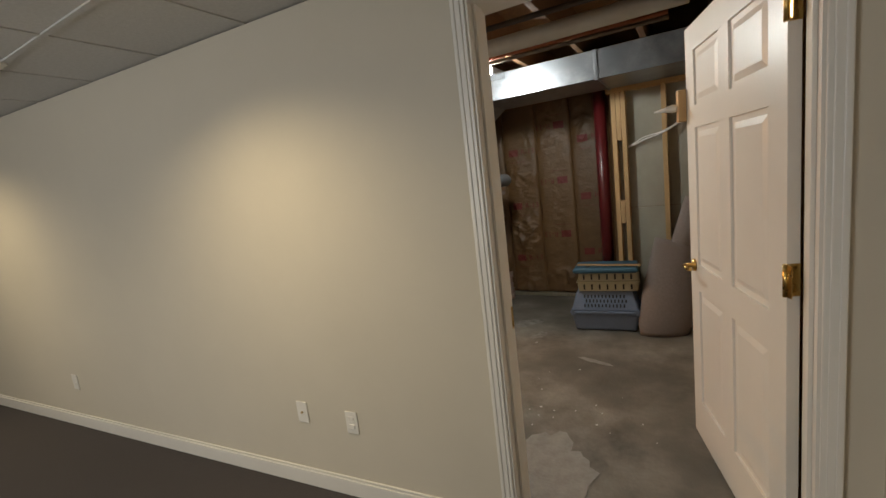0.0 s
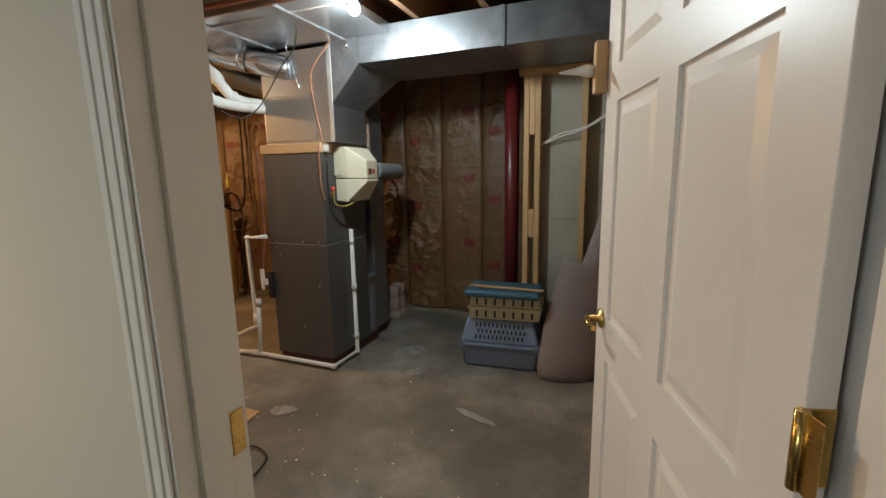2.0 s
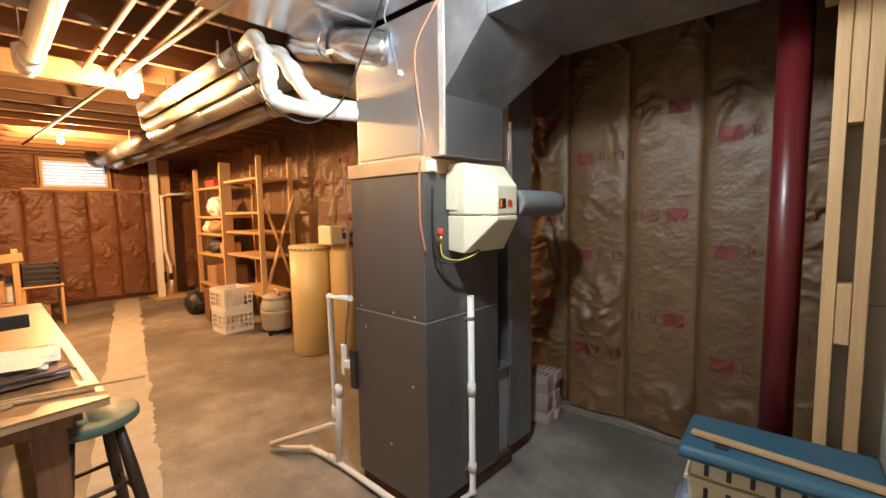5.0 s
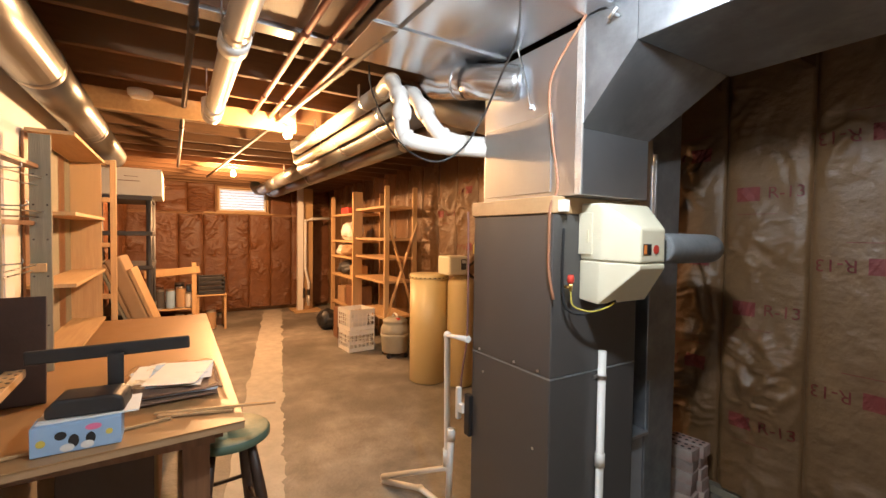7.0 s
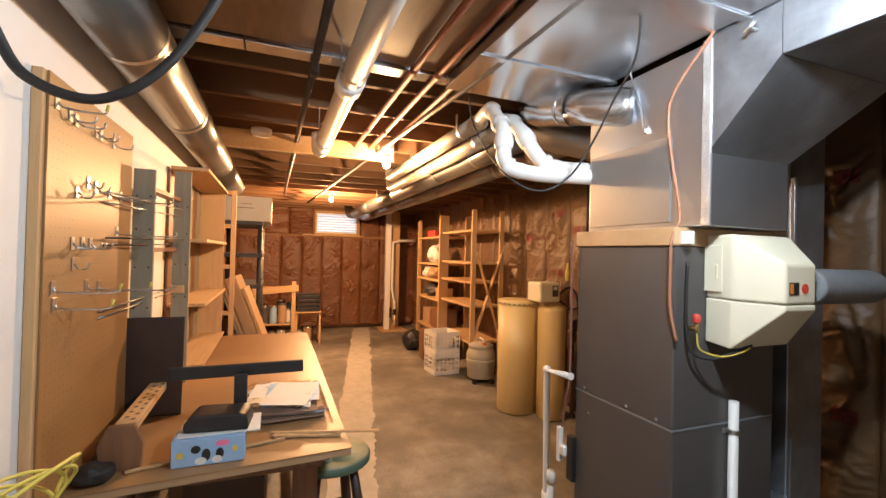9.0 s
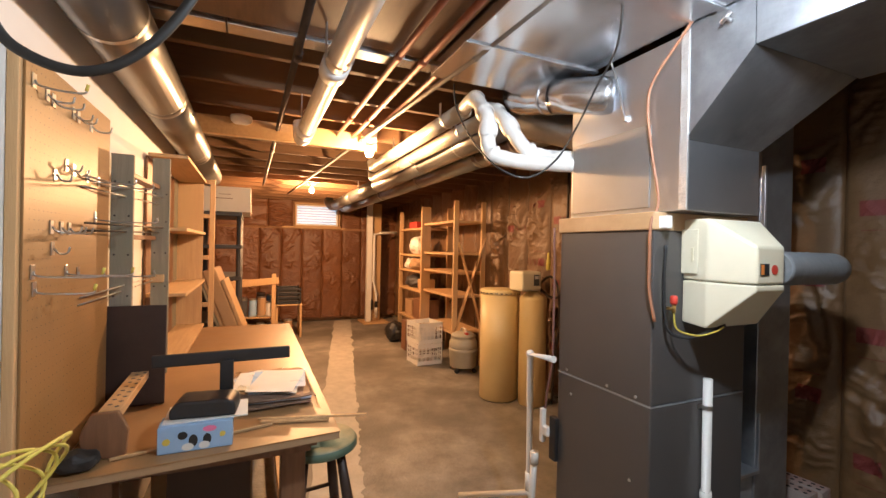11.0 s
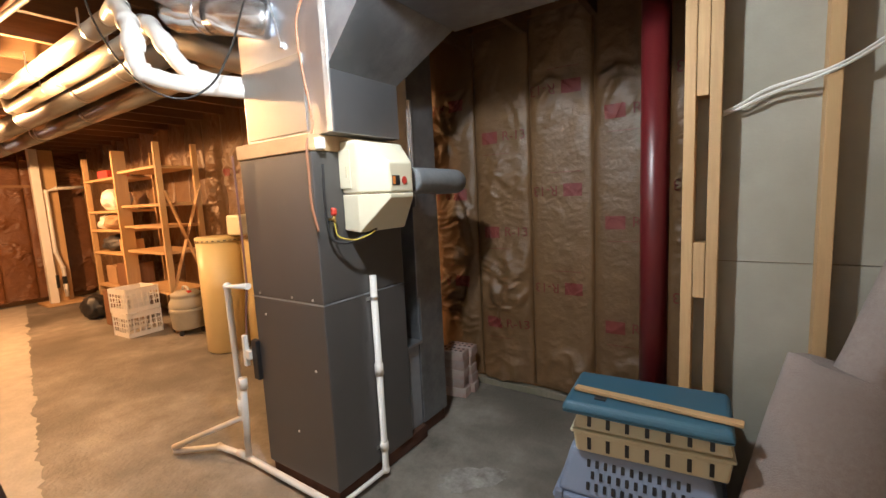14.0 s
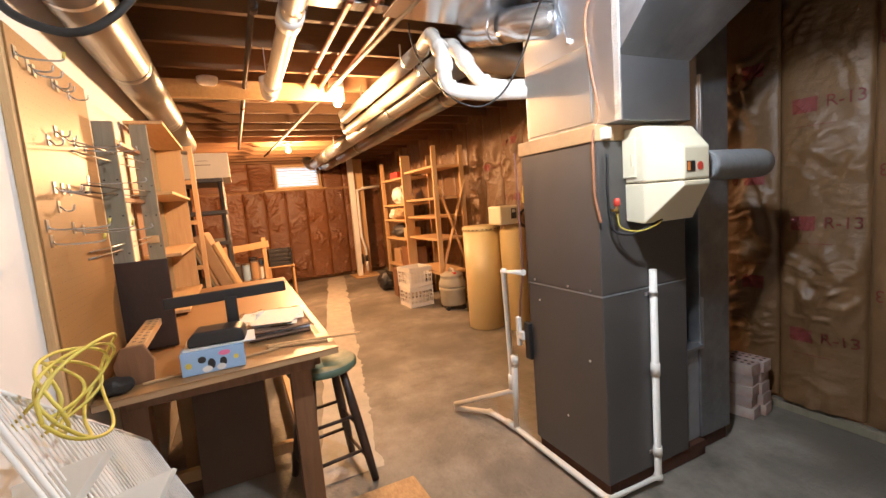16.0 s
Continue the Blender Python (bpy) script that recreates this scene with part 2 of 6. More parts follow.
SKYGLOW = glow("daylight_behind_window", (0.62, 0.80, 1.0), 0.75)
BULBGLOW = glow("lit_bulb_glass", (1.0, 0.80, 0.52), 30)
BULBGLOW_W = glow("lit_white_bulb_glass", (1.0, 0.93, 0.84), 30)

# ---- building helpers ----


def bx(bm, x0, x1, y0, y1, z0, z1, bevel=0.0, m=None):
    """A box, bevelled if asked, turned by m."""
    r = bmesh.ops.create_cube(bm, size=1)
    vs = r["verts"]
    for v in vs:
        v.co = Vector(((x0 + x1) / 2 + v.co.x * (x1 - x0), (y0 + y1) / 2 + v.co.y * (y1 - y0), (z0 + z1) / 2 + v.co.z * (z1 - z0)))
    if bevel:
        es = list({e for v in vs for e in v.link_edges})
        b = bmesh.ops.bevel(bm, geom=es, offset=bevel, segments=2, affect="EDGES", profile=0.5)
        vs = list({v for v in b["verts"]} | {v for v in vs if v.is_valid})
    if m is not None:
        bmesh.ops.transform(bm, matrix=m, verts=[v for v in vs if v.is_valid])
    return bm


def beam(bm, p0, p1, w, h, bevel=0.003, up=(0, 0, 1)):
    """A bar of w by h from p0 to p1."""
    p0, p1 = Vector(p0), Vector(p1)
    d = (p1 - p0)
    z = d.normalized()
    u = Vector(up)
    if abs(z.dot(u)) > 0.98:
        u = Vector((0, 1, 0))
    x = u.cross(z).normalized()
    y = z.cross(x)
    m = Matrix((x, y, z)).transposed().to_4x4()
    m.translation = (p0 + p1) / 2
    return bx(bm, -w / 2, w / 2, -h / 2, h / 2, -d.length / 2, d.length / 2, bevel, m)


def ring_sweep(bm, pts, radii, seg=14, caps=True):
    """A round tube along points, with a radius at each."""
    pts = [Vector(p) for p in pts]
    rings, ref = [], None
    for i, p in enumerate(pts):
        d = (pts[min(i + 1, len(pts) - 1)] - pts[max(i - 1, 0)]).normalized()
        if ref is None:
            ref = Vector((0, 0, 1)) if abs(d.z) < 0.9 else Vector((1, 0, 0))
        a = (ref - d * ref.dot(d)).normalized()
        ref = a
        b = d.cross(a)
        rings.append([bm.verts.new(p + (a * math.cos(k * math.tau / seg) + b * math.sin(k * math.tau / seg)) * radii[i]) for k in range(seg)])
    for r0, r1 in zip(rings, rings[1:]):
        for k in range(seg):
            f = bm.faces.new((r0[k], r0[(k + 1) % seg], r1[(k + 1) % seg], r1[k]))
            f.smooth = True
    if caps:
        bm.faces.new(rings[0][::-1])
        bm.faces.new(rings[-1])
    return bm


def cyl(bm, p0, p1, r, seg=20, r2=None):
    return ring_sweep(bm, [p0, p1], [r, r if r2 is None else r2], seg)


def smooth_path(pts, n=8):
    """Points along a smooth curve through pts."""
    p = [Vector(q) for q in pts]
    p = [2 * p[0] - p[1]] + p + [2 * p[-1] - p[-2]]
    out = []
    for i in range(1, len(p) - 2):
        for k in range(n):
            t = k / n
            out.append(0.5 * ((2 * p[i]) + (p[i + 1] - p[i - 1]) * t + (2 * p[i - 1] - 5 * p[i] + 4 * p[i + 1] - p[i + 2]) * t * t
                              + (3 * p[i] - p[i - 1] - 3 * p[i + 1] + p[i + 2]) * t ** 3))
    return out + [p[-2]]


def cord(bm, pts, r, seg=8, n=8):
    q = smooth_path(pts, n)
    return ring_sweep(bm, q, [r] * len(q), seg)


def lathe(bm, c, prof, seg=28):
    """A turned shape round the upright through c: rows of radius, height."""
    return ring_sweep(bm, [Vector(c) + Vector((0, 0, z)) for r, z in prof], [max(r, 0.0005) for r, z in prof], seg)


def prism(bm, outline, z0, z1, bevel=0.0, m=None):
    """An upright prism on a plan outline."""
    lo = [bm.verts.new((x, y, z0)) for x, y in outline]
    hi = [bm.verts.new((x, y, z1)) for x, y in outline]
    k = len(lo)
    bm.faces.new(lo[::-1])
    bm.faces.new(hi)
    for i in range(k):
        bm.faces.new((lo[i], lo[(i + 1) % k], hi[(i + 1) % k], hi[i]))
    vs = lo + hi
    if bevel:
        es = list({e for v in vs for e in v.link_edges})
        r = bmesh.ops.bevel(bm, geom=es, offset=bevel, segments=2, affect="EDGES", profile=0.5)
        vs = list({v for v in r["verts"]} | {v for v in vs if v.is_valid})
    if m is not None:
        bmesh.ops.transform(bm, matrix=m, verts=[v for v in vs if v.is_valid])
    return bm


def lettering(body, size):
    """A mesh of the built-in font."""
    c = bpy.data.curves.new("lettering", "FONT")
    c.body, c.size, c.align_x, c.align_y, c.extrude = body, size, "CENTER", "CENTER", 0.0004
    ob = bpy.data.objects.new("lettering", c)
    scene.collection.objects.link(ob)
    me = bpy.data.meshes.new_from_object(ob.evaluated_get(bpy.context.evaluated_depsgraph_get()))
    bpy.data.objects.remove(ob)
    return me


ORIGIN = {}


def thing(name, at, label, category, group="", kind="", rz=0.0, local=False):
    """A top-level Empty at its base; its parts are given in world metres, or round the base if local."""
    ob = new(name)
    ob.empty_display_size = 0.1
    ob.matrix_basis = pose(*at, 0, 0, rz)
    ORIGIN[ob] = Vector((0, 0, 0)) if local else Vector(at)
    return tagged(ob, label, category, group, kind)


def mesh_of(name, bm, material, shift=None):
    if shift is not None and shift.length:
        bmesh.ops.translate(bm, vec=-shift, verts=bm.verts)
    bmesh.ops.recalc_face_normals(bm, faces=bm.faces)
    me = bpy.data.meshes.new(name)
    bm.to_mesh(me)
    bm.free()
    me.materials.append(material)
    return me


def part(name, bm, material, parent, label=""):
    me = mesh_of(name, bm, material, ORIGIN.get(parent))
    ob = new(name, me)
    ob.parent = parent
    ORIGIN[ob] = ORIGIN.get(parent, Vector((0, 0, 0)))
    return tagged(ob, label)


def structure(name, bm, material, label, category, kind="structure"):
    ob = new(name, mesh_of(name, bm, material))
    ORIGIN[ob] = Vector((0, 0, 0))
    return tagged(ob, label, category, "", kind)


def single(name, bm, material, at, label, category, group=""):
    """A thing of one mesh with its origin at its base."""
    ob = new(name, mesh_of(name, bm, material, Vector(at)))
    ob.location = at
    ORIGIN[ob] = Vector(at)
    return tagged(ob, label, category, group)


B = bmesh.new

# ---- large structure ----
WALL_Y, BACK_Y, FAR_X = 2.03, 5.35, -9.1
JAMB_L, JAMB_R, HEAD = -0.362, 0.57, 2.075
JOIST_Z, DECK_Z = 2.31, 2.55

# basement slab, uneven and stained
bm = B()
nx, ny = 110, 40
gx = [FAR_X - 0.2 + (1.9 - FAR_X + 0.2) * i / nx for i in range(nx + 1)]
gy = [1.97 + (5.6 - 1.97) * j / ny for j in range(ny + 1)]
grid = [[bm.verts.new((x, y, 0.004 * noise.noise(Vector((x * 1.3, y * 1.3, 0))) - 0.004)) for y in gy] for x in gx]
for i in range(nx):
    for j in range(ny):
        f = bm.faces.new((grid[i][j], grid[i + 1][j], grid[i + 1][j + 1], grid[i][j + 1]))
        f.smooth = True
structure("floor", bm, CONCRETE, "stained grey concrete basement slab", "floor")
bm = B()
bx(bm, -7.5, 3.2, -4.2, 1.97, -0.06, 0.0)
structure("floor_carpet", bm, CARPET, "dark brown-grey carpet of the finished room", "floor")


def patch(cx, cy, w, d, seed, h=0.0025, turn=0.0):
    """A ragged flat patch on the slab."""
    bm = B()
    k, vs = 46, []
    for i in range(k):
        a = i * math.tau / k
        r = 1 + 0.35 * noise.noise(Vector((math.cos(a) * 2, math.sin(a) * 2, seed))) + 0.2 * noise.noise(Vector((math.cos(a) * 7, math.sin(a) * 7, seed)))
        x, y = math.cos(a) * w / 2 * r, math.sin(a) * d / 2 * r
        vs.append(bm.verts.new((cx + x * math.cos(turn) - y * math.sin(turn), cy + x * math.sin(turn) + y * math.cos(turn), h)))
    bm.faces.new(vs)
    return bm


DUSTY = mat("lime_stain", (0.19, 0.172, 0.148), (0.44, 0.415, 0.38), 16, 0.85, 0, 0.3, 60, spread=0.18)
structure("floor_stain", patch(-0.42, 2.25, 0.5, 0.7, 3.0), LIGHT_PATCH, "pale scraped patch on the concrete by the door", "floor")

for k, (x, y, w, d) in enumerate(((-1.75, 3.18, 0.34, 0.13), (-1.50, 3.30, 0.16, 0.10), (-1.15, 4.35, 0.34, 0.16), (-0.95, 4.05, 0.2, 0.1))):
    structure("floor_stain", patch(x, y, w, d, 5.0 + 3.3 * k, 0.0022, 0.4 * k), DUSTY, "whitish lime stain on the concrete", "floor")

# door wall: basement face in white primer, finished face turned a little
bm = B()
bx(bm, -4.3, JAMB_L - 0.035, WALL_Y - 0.05, WALL_Y, 0, DECK_Z)
structure("wall_door_side", bm, DRYWALL_WHITE, "white primed drywall behind the workbench", "wall")
bm = B()
bx(bm, JAMB_R + 0.02, 1.9, WALL_Y - 0.05, WALL_Y, 0, DECK_Z)
structure("wall_door_side_east", bm, DRYWALL_WHITE, "white primed drywall beside the door", "wall")
bm = B()
bx(bm, JAMB_L - 0.02, JAMB_R + 0.02, WALL_Y - 0.05, WALL_Y, HEAD + 0.02, DECK_Z)
structure("wall_over_door", bm, DRYWALL_WHITE, "white drywall over the door", "wall")
WT = pose(JAMB_L - 0.02, 1.915, 0, 0, 0, 4.3)
bm = B()
bx(bm, -7.0, 0.0, -0.05, 0.0, 0, 2.262, 0, WT)
structure("wall_finished", bm, PAINT, "beige painted wall washed by downlights", "wall")
bm = B()
bx(bm, JAMB_R + 0.02, 0.715, 1.865, 1.915, 0, 2.262)
structure("wall_finished_east", bm, PAINT, "narrow beige painted wall beside the door", "wall")
bm = B()
bx(bm, JAMB_L - 0.02, JAMB_R + 0.02, 1.865, 1.915, HEAD + 0.02, 2.262)
structure("wall_finished_over_door", bm, PAINT, "beige painted wall over the door", "wall")
bm = B()
bx(bm, 0.715, 0.90, -4.2, 1.915, 0, 2.262)
structure("wall_return", bm, PAINT, "beige painted return wall by the door", "wall")
bm = B()
bx(bm, -7.5, 0.9, -4.3, -4.2, 0, 2.5)
structure("wall_room_south", bm, PAINT, "beige painted wall behind", "wall")
bm = B()
bx(bm, -7.6, -7.5, -4.3, 1.9, 0, 2.5)
structure("wall_room_west", bm, PAINT, "beige painted end wall", "wall")
# dropped ceiling, tiles and grid in one mesh
bm = B()
for i in range(14):
    for j in range(11):
        x, y = -7.5 + i * 0.61, -4.2 + j * 0.61
        bx(bm, x + 0.012, min(x + 0.598, 0.9), y + 0.012, min(y + 0.598, 1.9), 2.268, 2.282)
for i in range(15):
    bx(bm, -7.5 + i * 0.61 - 0.012, -7.5 + i * 0.61 + 0.012, -4.2, 1.9, 2.262, 2.270)
for j in range(11):
    bx(bm, -7.5, 0.9, -4.2 + j * 0.61 - 0.012, -4.2 + j * 0.61 + 0.012, 2.261, 2.269)
structure("ceiling_finished", bm, TILE_CEIL, "white dropped tile ceiling on a grid", "ceiling")
bm = B()
bx(bm, -7.0, -0.045, 0.0 - 0.065, -0.05, 0.0, 0.085, 0.004, WT)
bx(bm, -7.0, -0.045, 0.0 - 0.060, -0.05, 0.085, 0.10, 0.004, WT)
structure("baseboard", bm, TRIM, "off-white moulded baseboard", "baseboard")
# jambs, stop and casing
bm = B()
bx(bm, JAMB_L - 0.02, JAMB_L, 1.86, WALL_Y - 0.015, 0, HEAD)
bx(bm, JAMB_R, JAMB_R + 0.02, 1.86, WALL_Y + 0.004, 0, HEAD)
bx(bm, JAMB_L - 0.02, JAMB_R + 0.02, 1.861, WALL_Y + 0.003, HEAD, HEAD + 0.02)
bx(bm, JAMB_L, JAMB_L + 0.012, 1.90, 1.965, 0, HEAD, 0.002)
bx(bm, JAMB_R - 0.012, JAMB_R, 1.90, 1.965, 0, HEAD, 0.002)
structure("door_frame", bm, TRIM, "off-white painted door jamb with stop", "door frame")
for x0, s in ((JAMB_L - 0.008, -1), (JAMB_R + 0.008, 1)):
    for y, k in ((1.86, -1),):
        bm = B()
        for a, b, d in ((0.0, 0.0495, 0.008), (0.014, 0.0498, 0.012), (0.034, 0.050, 0.016)):
            bx(bm, min(x0 + s * a, x0 + s * b), max(x0 + s * a, x0 + s * b), min(y, y + k * d), max(y, y + k * d), 0, HEAD + 0.05, 0.003)
        structure("door_casing", bm, TRIM, "off-white moulded door casing", "trim")
for y, k in ((1.86, -1),):
    bm = B()
    for a, b, d in ((0.008, 0.0575, 0.0078), (0.022, 0.0578, 0.0118), (0.042, 0.058, 0.0158)):
        bx(bm, JAMB_L - 0.058, JAMB_R + 0.058, min(y, y + k * d), max(y, y + k * d), HEAD + a, HEAD + b, 0.003)
    structure("door_casing", bm, TRIM, "off-white moulded door casing", "trim")
bm = B()
bx(bm, JAMB_L - 0.001, JAMB_L + 0.004, 1.975, 2.005, 0.86, 0.95, 0.001)
structure("strike_plate", bm, BRASS, "brass strike plate in the jamb", "strike plate")

# outer walls behind the insulation, west wall with its window hole
WY0, WY1, WZ0, WZ1 = 3.34, 4.14, 1.86, 2.26
SHELL = mat("foundation_wall", (0.25, 0.13, 0.06), (0.32, 0.18, 0.09), 6, 0.85, 0, 0.2, 40)
bm = B()
bx(bm, FAR_X - 0.35, 1.95, BACK_Y + 0.09, BACK_Y + 0.25, 0, DECK_Z)
structure("wall_north", bm, SHELL, "foundation wall behind insulation", "wall")
bm = B()
bx(bm, FAR_X - 0.30, FAR_X - 0.09, 1.9, BACK_Y + 0.09, 0, WZ0)
bx(bm, FAR_X - 0.30, FAR_X - 0.09, 1.9, BACK_Y + 0.09, WZ1, DECK_Z)
bx(bm, FAR_X - 0.30, FAR_X - 0.09, 1.9, WY0, WZ0, WZ1)
bx(bm, FAR_X - 0.30, FAR_X - 0.09, WY1, BACK_Y + 0.09, WZ0, WZ1)
structure("wall_west", bm, SHELL, "foundation wall with a small window opening", "wall")
bm = B()
bx(bm, FAR_X - 0.3, -4.3, 1.85, 1.93, 0, DECK_Z)
structure("wall_south", bm, SHELL, "framed wall behind insulation", "wall")
bm = B()
bx(bm, 1.9, 2.0, 1.9, BACK_Y + 0.25, 0, DECK_Z)
structure("wall_east", bm, DRYWALL_BACK, "closing drywall on the east", "wall")
bm = B()
bx(bm, FAR_X - 0.3, 2.0, 1.85, BACK_Y + 0.25, DECK_Z, DECK_Z + 0.02)
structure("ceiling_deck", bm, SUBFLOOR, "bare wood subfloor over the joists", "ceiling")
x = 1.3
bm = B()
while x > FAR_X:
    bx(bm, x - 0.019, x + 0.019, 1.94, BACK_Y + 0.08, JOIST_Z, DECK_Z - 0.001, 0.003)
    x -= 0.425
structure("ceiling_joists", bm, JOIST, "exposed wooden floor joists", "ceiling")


# kraft-faced insulation, batt by batt
def batt_depth(u, v, seed):
    """How far the paper stands out at u across and v up, both 0 to 1."""
    flat = 0.007 + 0.015 * (1 - (2 * u - 1) ** 6) * (0.8 + 0.5 * noise.noise(Vector((u * 1.5, v * 4.0, seed))))
    wx, wy = 0.7 * noise.noise(Vector((u * 2.2, v * 7, seed))), 0.9 * noise.noise(Vector((u * 2.6, v * 9, seed + 4)))
    w1 = noise.noise(Vector((u * 1.4 + wx, v * 26 + 2.0 * wy + 2.2 * u, seed * 2.1)))
    w2 = noise.noise(Vector((u * 2.0 + wy, v * 20 - 4.5 * u + 2 * wx, seed * 1.3 + 7)))
    w3 = noise.noise(Vector((u * 3.2 + wx, v * 44 + 3 * u + 2 * wy, seed * 0.7 + 3)))
    amp = max(0.12, 0.25 + 1.7 * noise.noise(Vector((u * 0.9, v * 5, seed + 9))))
    fold = 0.020 * max(0, 1 - abs(w1) * 3.2) ** 2 + 0.018 * max(0, 1 - abs(w2) * 3.4) ** 2 + 0.007 * max(0, 1 - abs(w3) * 3.0) ** 2
    w4 = noise.noise(Vector((u * 1.3 + 0.5 * wx, v * 11 + 1.6 * u + 1.2 * wy, seed * 1.7 + 2)))
    w5 = noise.noise(Vector((u * 2.4 + wy, v * 8 - 2.6 * u + wx, seed * 0.9 + 11)))
    fold += 0.024 * max(0, 1 - abs(w4) * 2.2) + 0.020 * max(0, 1 - abs(w5) * 2.4)
    return flat + (amp * fold + 0.0015 * noise.noise(Vector((u * 7, v * 40, seed)))) * min(1, min(u, 1 - u) * 10)


def batt_mesh(w, h, seed, along, paper):
    """A wrinkled paper face w wide and h high, bulging between its flanges. along: 'x' or 'y'."""
    nu, nv = 22, 230
    us = [0.0] + [i / nu for i in range(nu + 1)] + [1.0]
    co, faces = [], []
    for j in range(nv + 1):
        v = j / nv
        for i, u in enumerate(us):
            d = 0.0 if i in (0, nu + 2) else batt_depth(u, v, seed)
            co.append(((u - 0.5) * w, -d, v * h) if along == "x" else (d, (u - 0.5) * w, v * h))
    k = len(us)
    for j in range(nv):
        for i in range(k - 1):
            faces.append((j * k + i, j * k + i + 1, (j + 1) * k + i + 1, (j + 1) * k + i))
    me = bpy.data.meshes.new("batt")
    me.from_pydata(co, [], faces)
    me.shade_smooth()
    me.materials.append(paper)
    return me


def insulate(name, label, spans, along, fixed, z0, z1, flip=False):
    bm = B()
    a0, a1 = spans
    if along == "x":
        bx(bm, a0, a1, fixed + (0.0 if not flip else -0.04), fixed + (0.09 if not flip else 0.0), z0, z1)
    else:
        bx(bm, fixed - 0.09, fixed, a0, a1, z0, z1)
    wall = structure(name, bm, SHELL, label, "wall")
    meshes = [batt_mesh(0.401, z1 - z0 - 0.04, 3.7 * k + len(name), along, KRAFT if along == "x" and not flip else KRAFT_WARM_LIT) for k in range(4)]
    n = max(1, round((a1 - a0) / 0.394))
    for k in range(n):
        c = a0 + (k + 0.5) * (a1 - a0) / n
        ob = new("batt", meshes[(k * 7 + k // 3) % 4])
        ob.parent = wall
        s = (a1 - a0) / n / 0.405
        if along == "x":
            ob.matrix_basis = Matrix.Translation((c, fixed - 0.002 if not flip else fixed + 0.002, z0 + 0.02)) @ Matrix.Diagonal((s, -1 if flip else 1, 1, 1))
        else:
            ob.matrix_basis = Matrix.Translation((fixed + 0.002, c, z0 + 0.02)) @ Matrix.Diagonal((1, s, 1, 1))
    return wall


north = insulate("insulation_north", "wrinkled brown kraft-faced insulation wall", (FAR_X, 1.139), "x", BACK_Y, 0.048, JOIST_Z + 0.1)
insulate("insulation_west_low", "wrinkled brown kraft-faced insulation under the window", (1.95, BACK_Y), "y", FAR_X, 0.06, WZ0 - 0.06)
insulate("insulation_west_a", "wrinkled brown kraft-faced insulation beside the window", (1.95, WY0 - 0.06), "y", FAR_X, WZ0 - 0.055, JOIST_Z + 0.1)
insulate("insulation_west_b", "wrinkled brown kraft-faced insulation beside the window", (WY1 + 0.06, BACK_Y), "y", FAR_X, WZ0 - 0.055, JOIST_Z + 0.1)
insulate("insulation_south", "wrinkled brown kraft-faced insulation behind the shelves", (FAR_X, -4.32), "x", 1.94, 0.06, JOIST_Z + 0.1, True)
bm = B()
bx(bm, FAR_X, -0.2, BACK_Y - 0.045, BACK_Y + 0.089, 0.001, 0.046, 0.004)
structure("sole_plate", bm, GREYWOOD, "dull wooden sole plate under the insulation", "trim")

# printing on the kraft paper, legible and not, lying on the wrinkles
R13 = lettering("R-13", 0.085)
N0, N1, NZ0, NZ1 = FAR_X, 1.139, 0.048, JOIST_Z + 0.1
n_batts = max(1, round((N1 - N0) / 0.394))
bw, bh = (N1 - N0) / n_batts, NZ1 - NZ0 - 0.04
for k in range(n_batts):
    c = N0 + (k + 0.5) * bw
    if c < -4.9 or c > 0.0:
        continue
    seed = 3.7 * ((k * 7 + k // 3) % 4) + len("insulation_north")
    for z in ((0.47 + 0.06 * (k % 4 == 1), 1.09 + 0.06 * (k % 4 == 1), 1.71 + 0.06 * (k % 4 == 1)) if k % 2 else (0.74, 1.35, 1.95)):
        bm = B()
        bm.from_mesh(R13)
        bmesh.ops.transform(bm, matrix=pose(0.095, 0, 0, 90), verts=bm.verts)
        for x0, x1, z0, z1, na, nb in ((-0.13, -0.02, -0.038, 0.038, 12, 8), (-0.12, 0.06, -0.110, -0.107, 20, 1)):
            vs = [[bm.verts.new((x0 + (x1 - x0) * i / na, 0, z0 + (z1 - z0) * j / nb)) for j in range(nb + 1)] for i in range(na + 1)]
            for i in range(na):
                for j in range(nb):
                    bm.faces.new((vs[i][j], vs[i + 1][j], vs[i + 1][j + 1], vs[i][j + 1]))
        if k % 2 == 0:
            bmesh.ops.transform(bm, matrix=pose(0, 0, 0, 0, 180, 0), verts=bm.verts)
        for vert in bm.verts:
            u = min(max(0.5 + vert.co.x / bw, 0.02), 0.98)
            vert.co = Vector((c + (u - 0.5) * bw, BACK_Y - 0.002 - batt_depth(u, (z + vert.co.z - NZ0 - 0.02) / bh, seed) - 0.0045, z + vert.co.z))
        part("print", bm, PRINT_RED, north)

# ---- the doorway's leaf ----
HX, HY = 0.541, WALL_Y - 0.03
LEAF_W, LEAF_H = 0.93, 2.035
door = thing("door_1", (HX, HY, 0.012), "white six-panel door standing open on brass hinges", "door", kind="structure", rz=105.5, local=True)


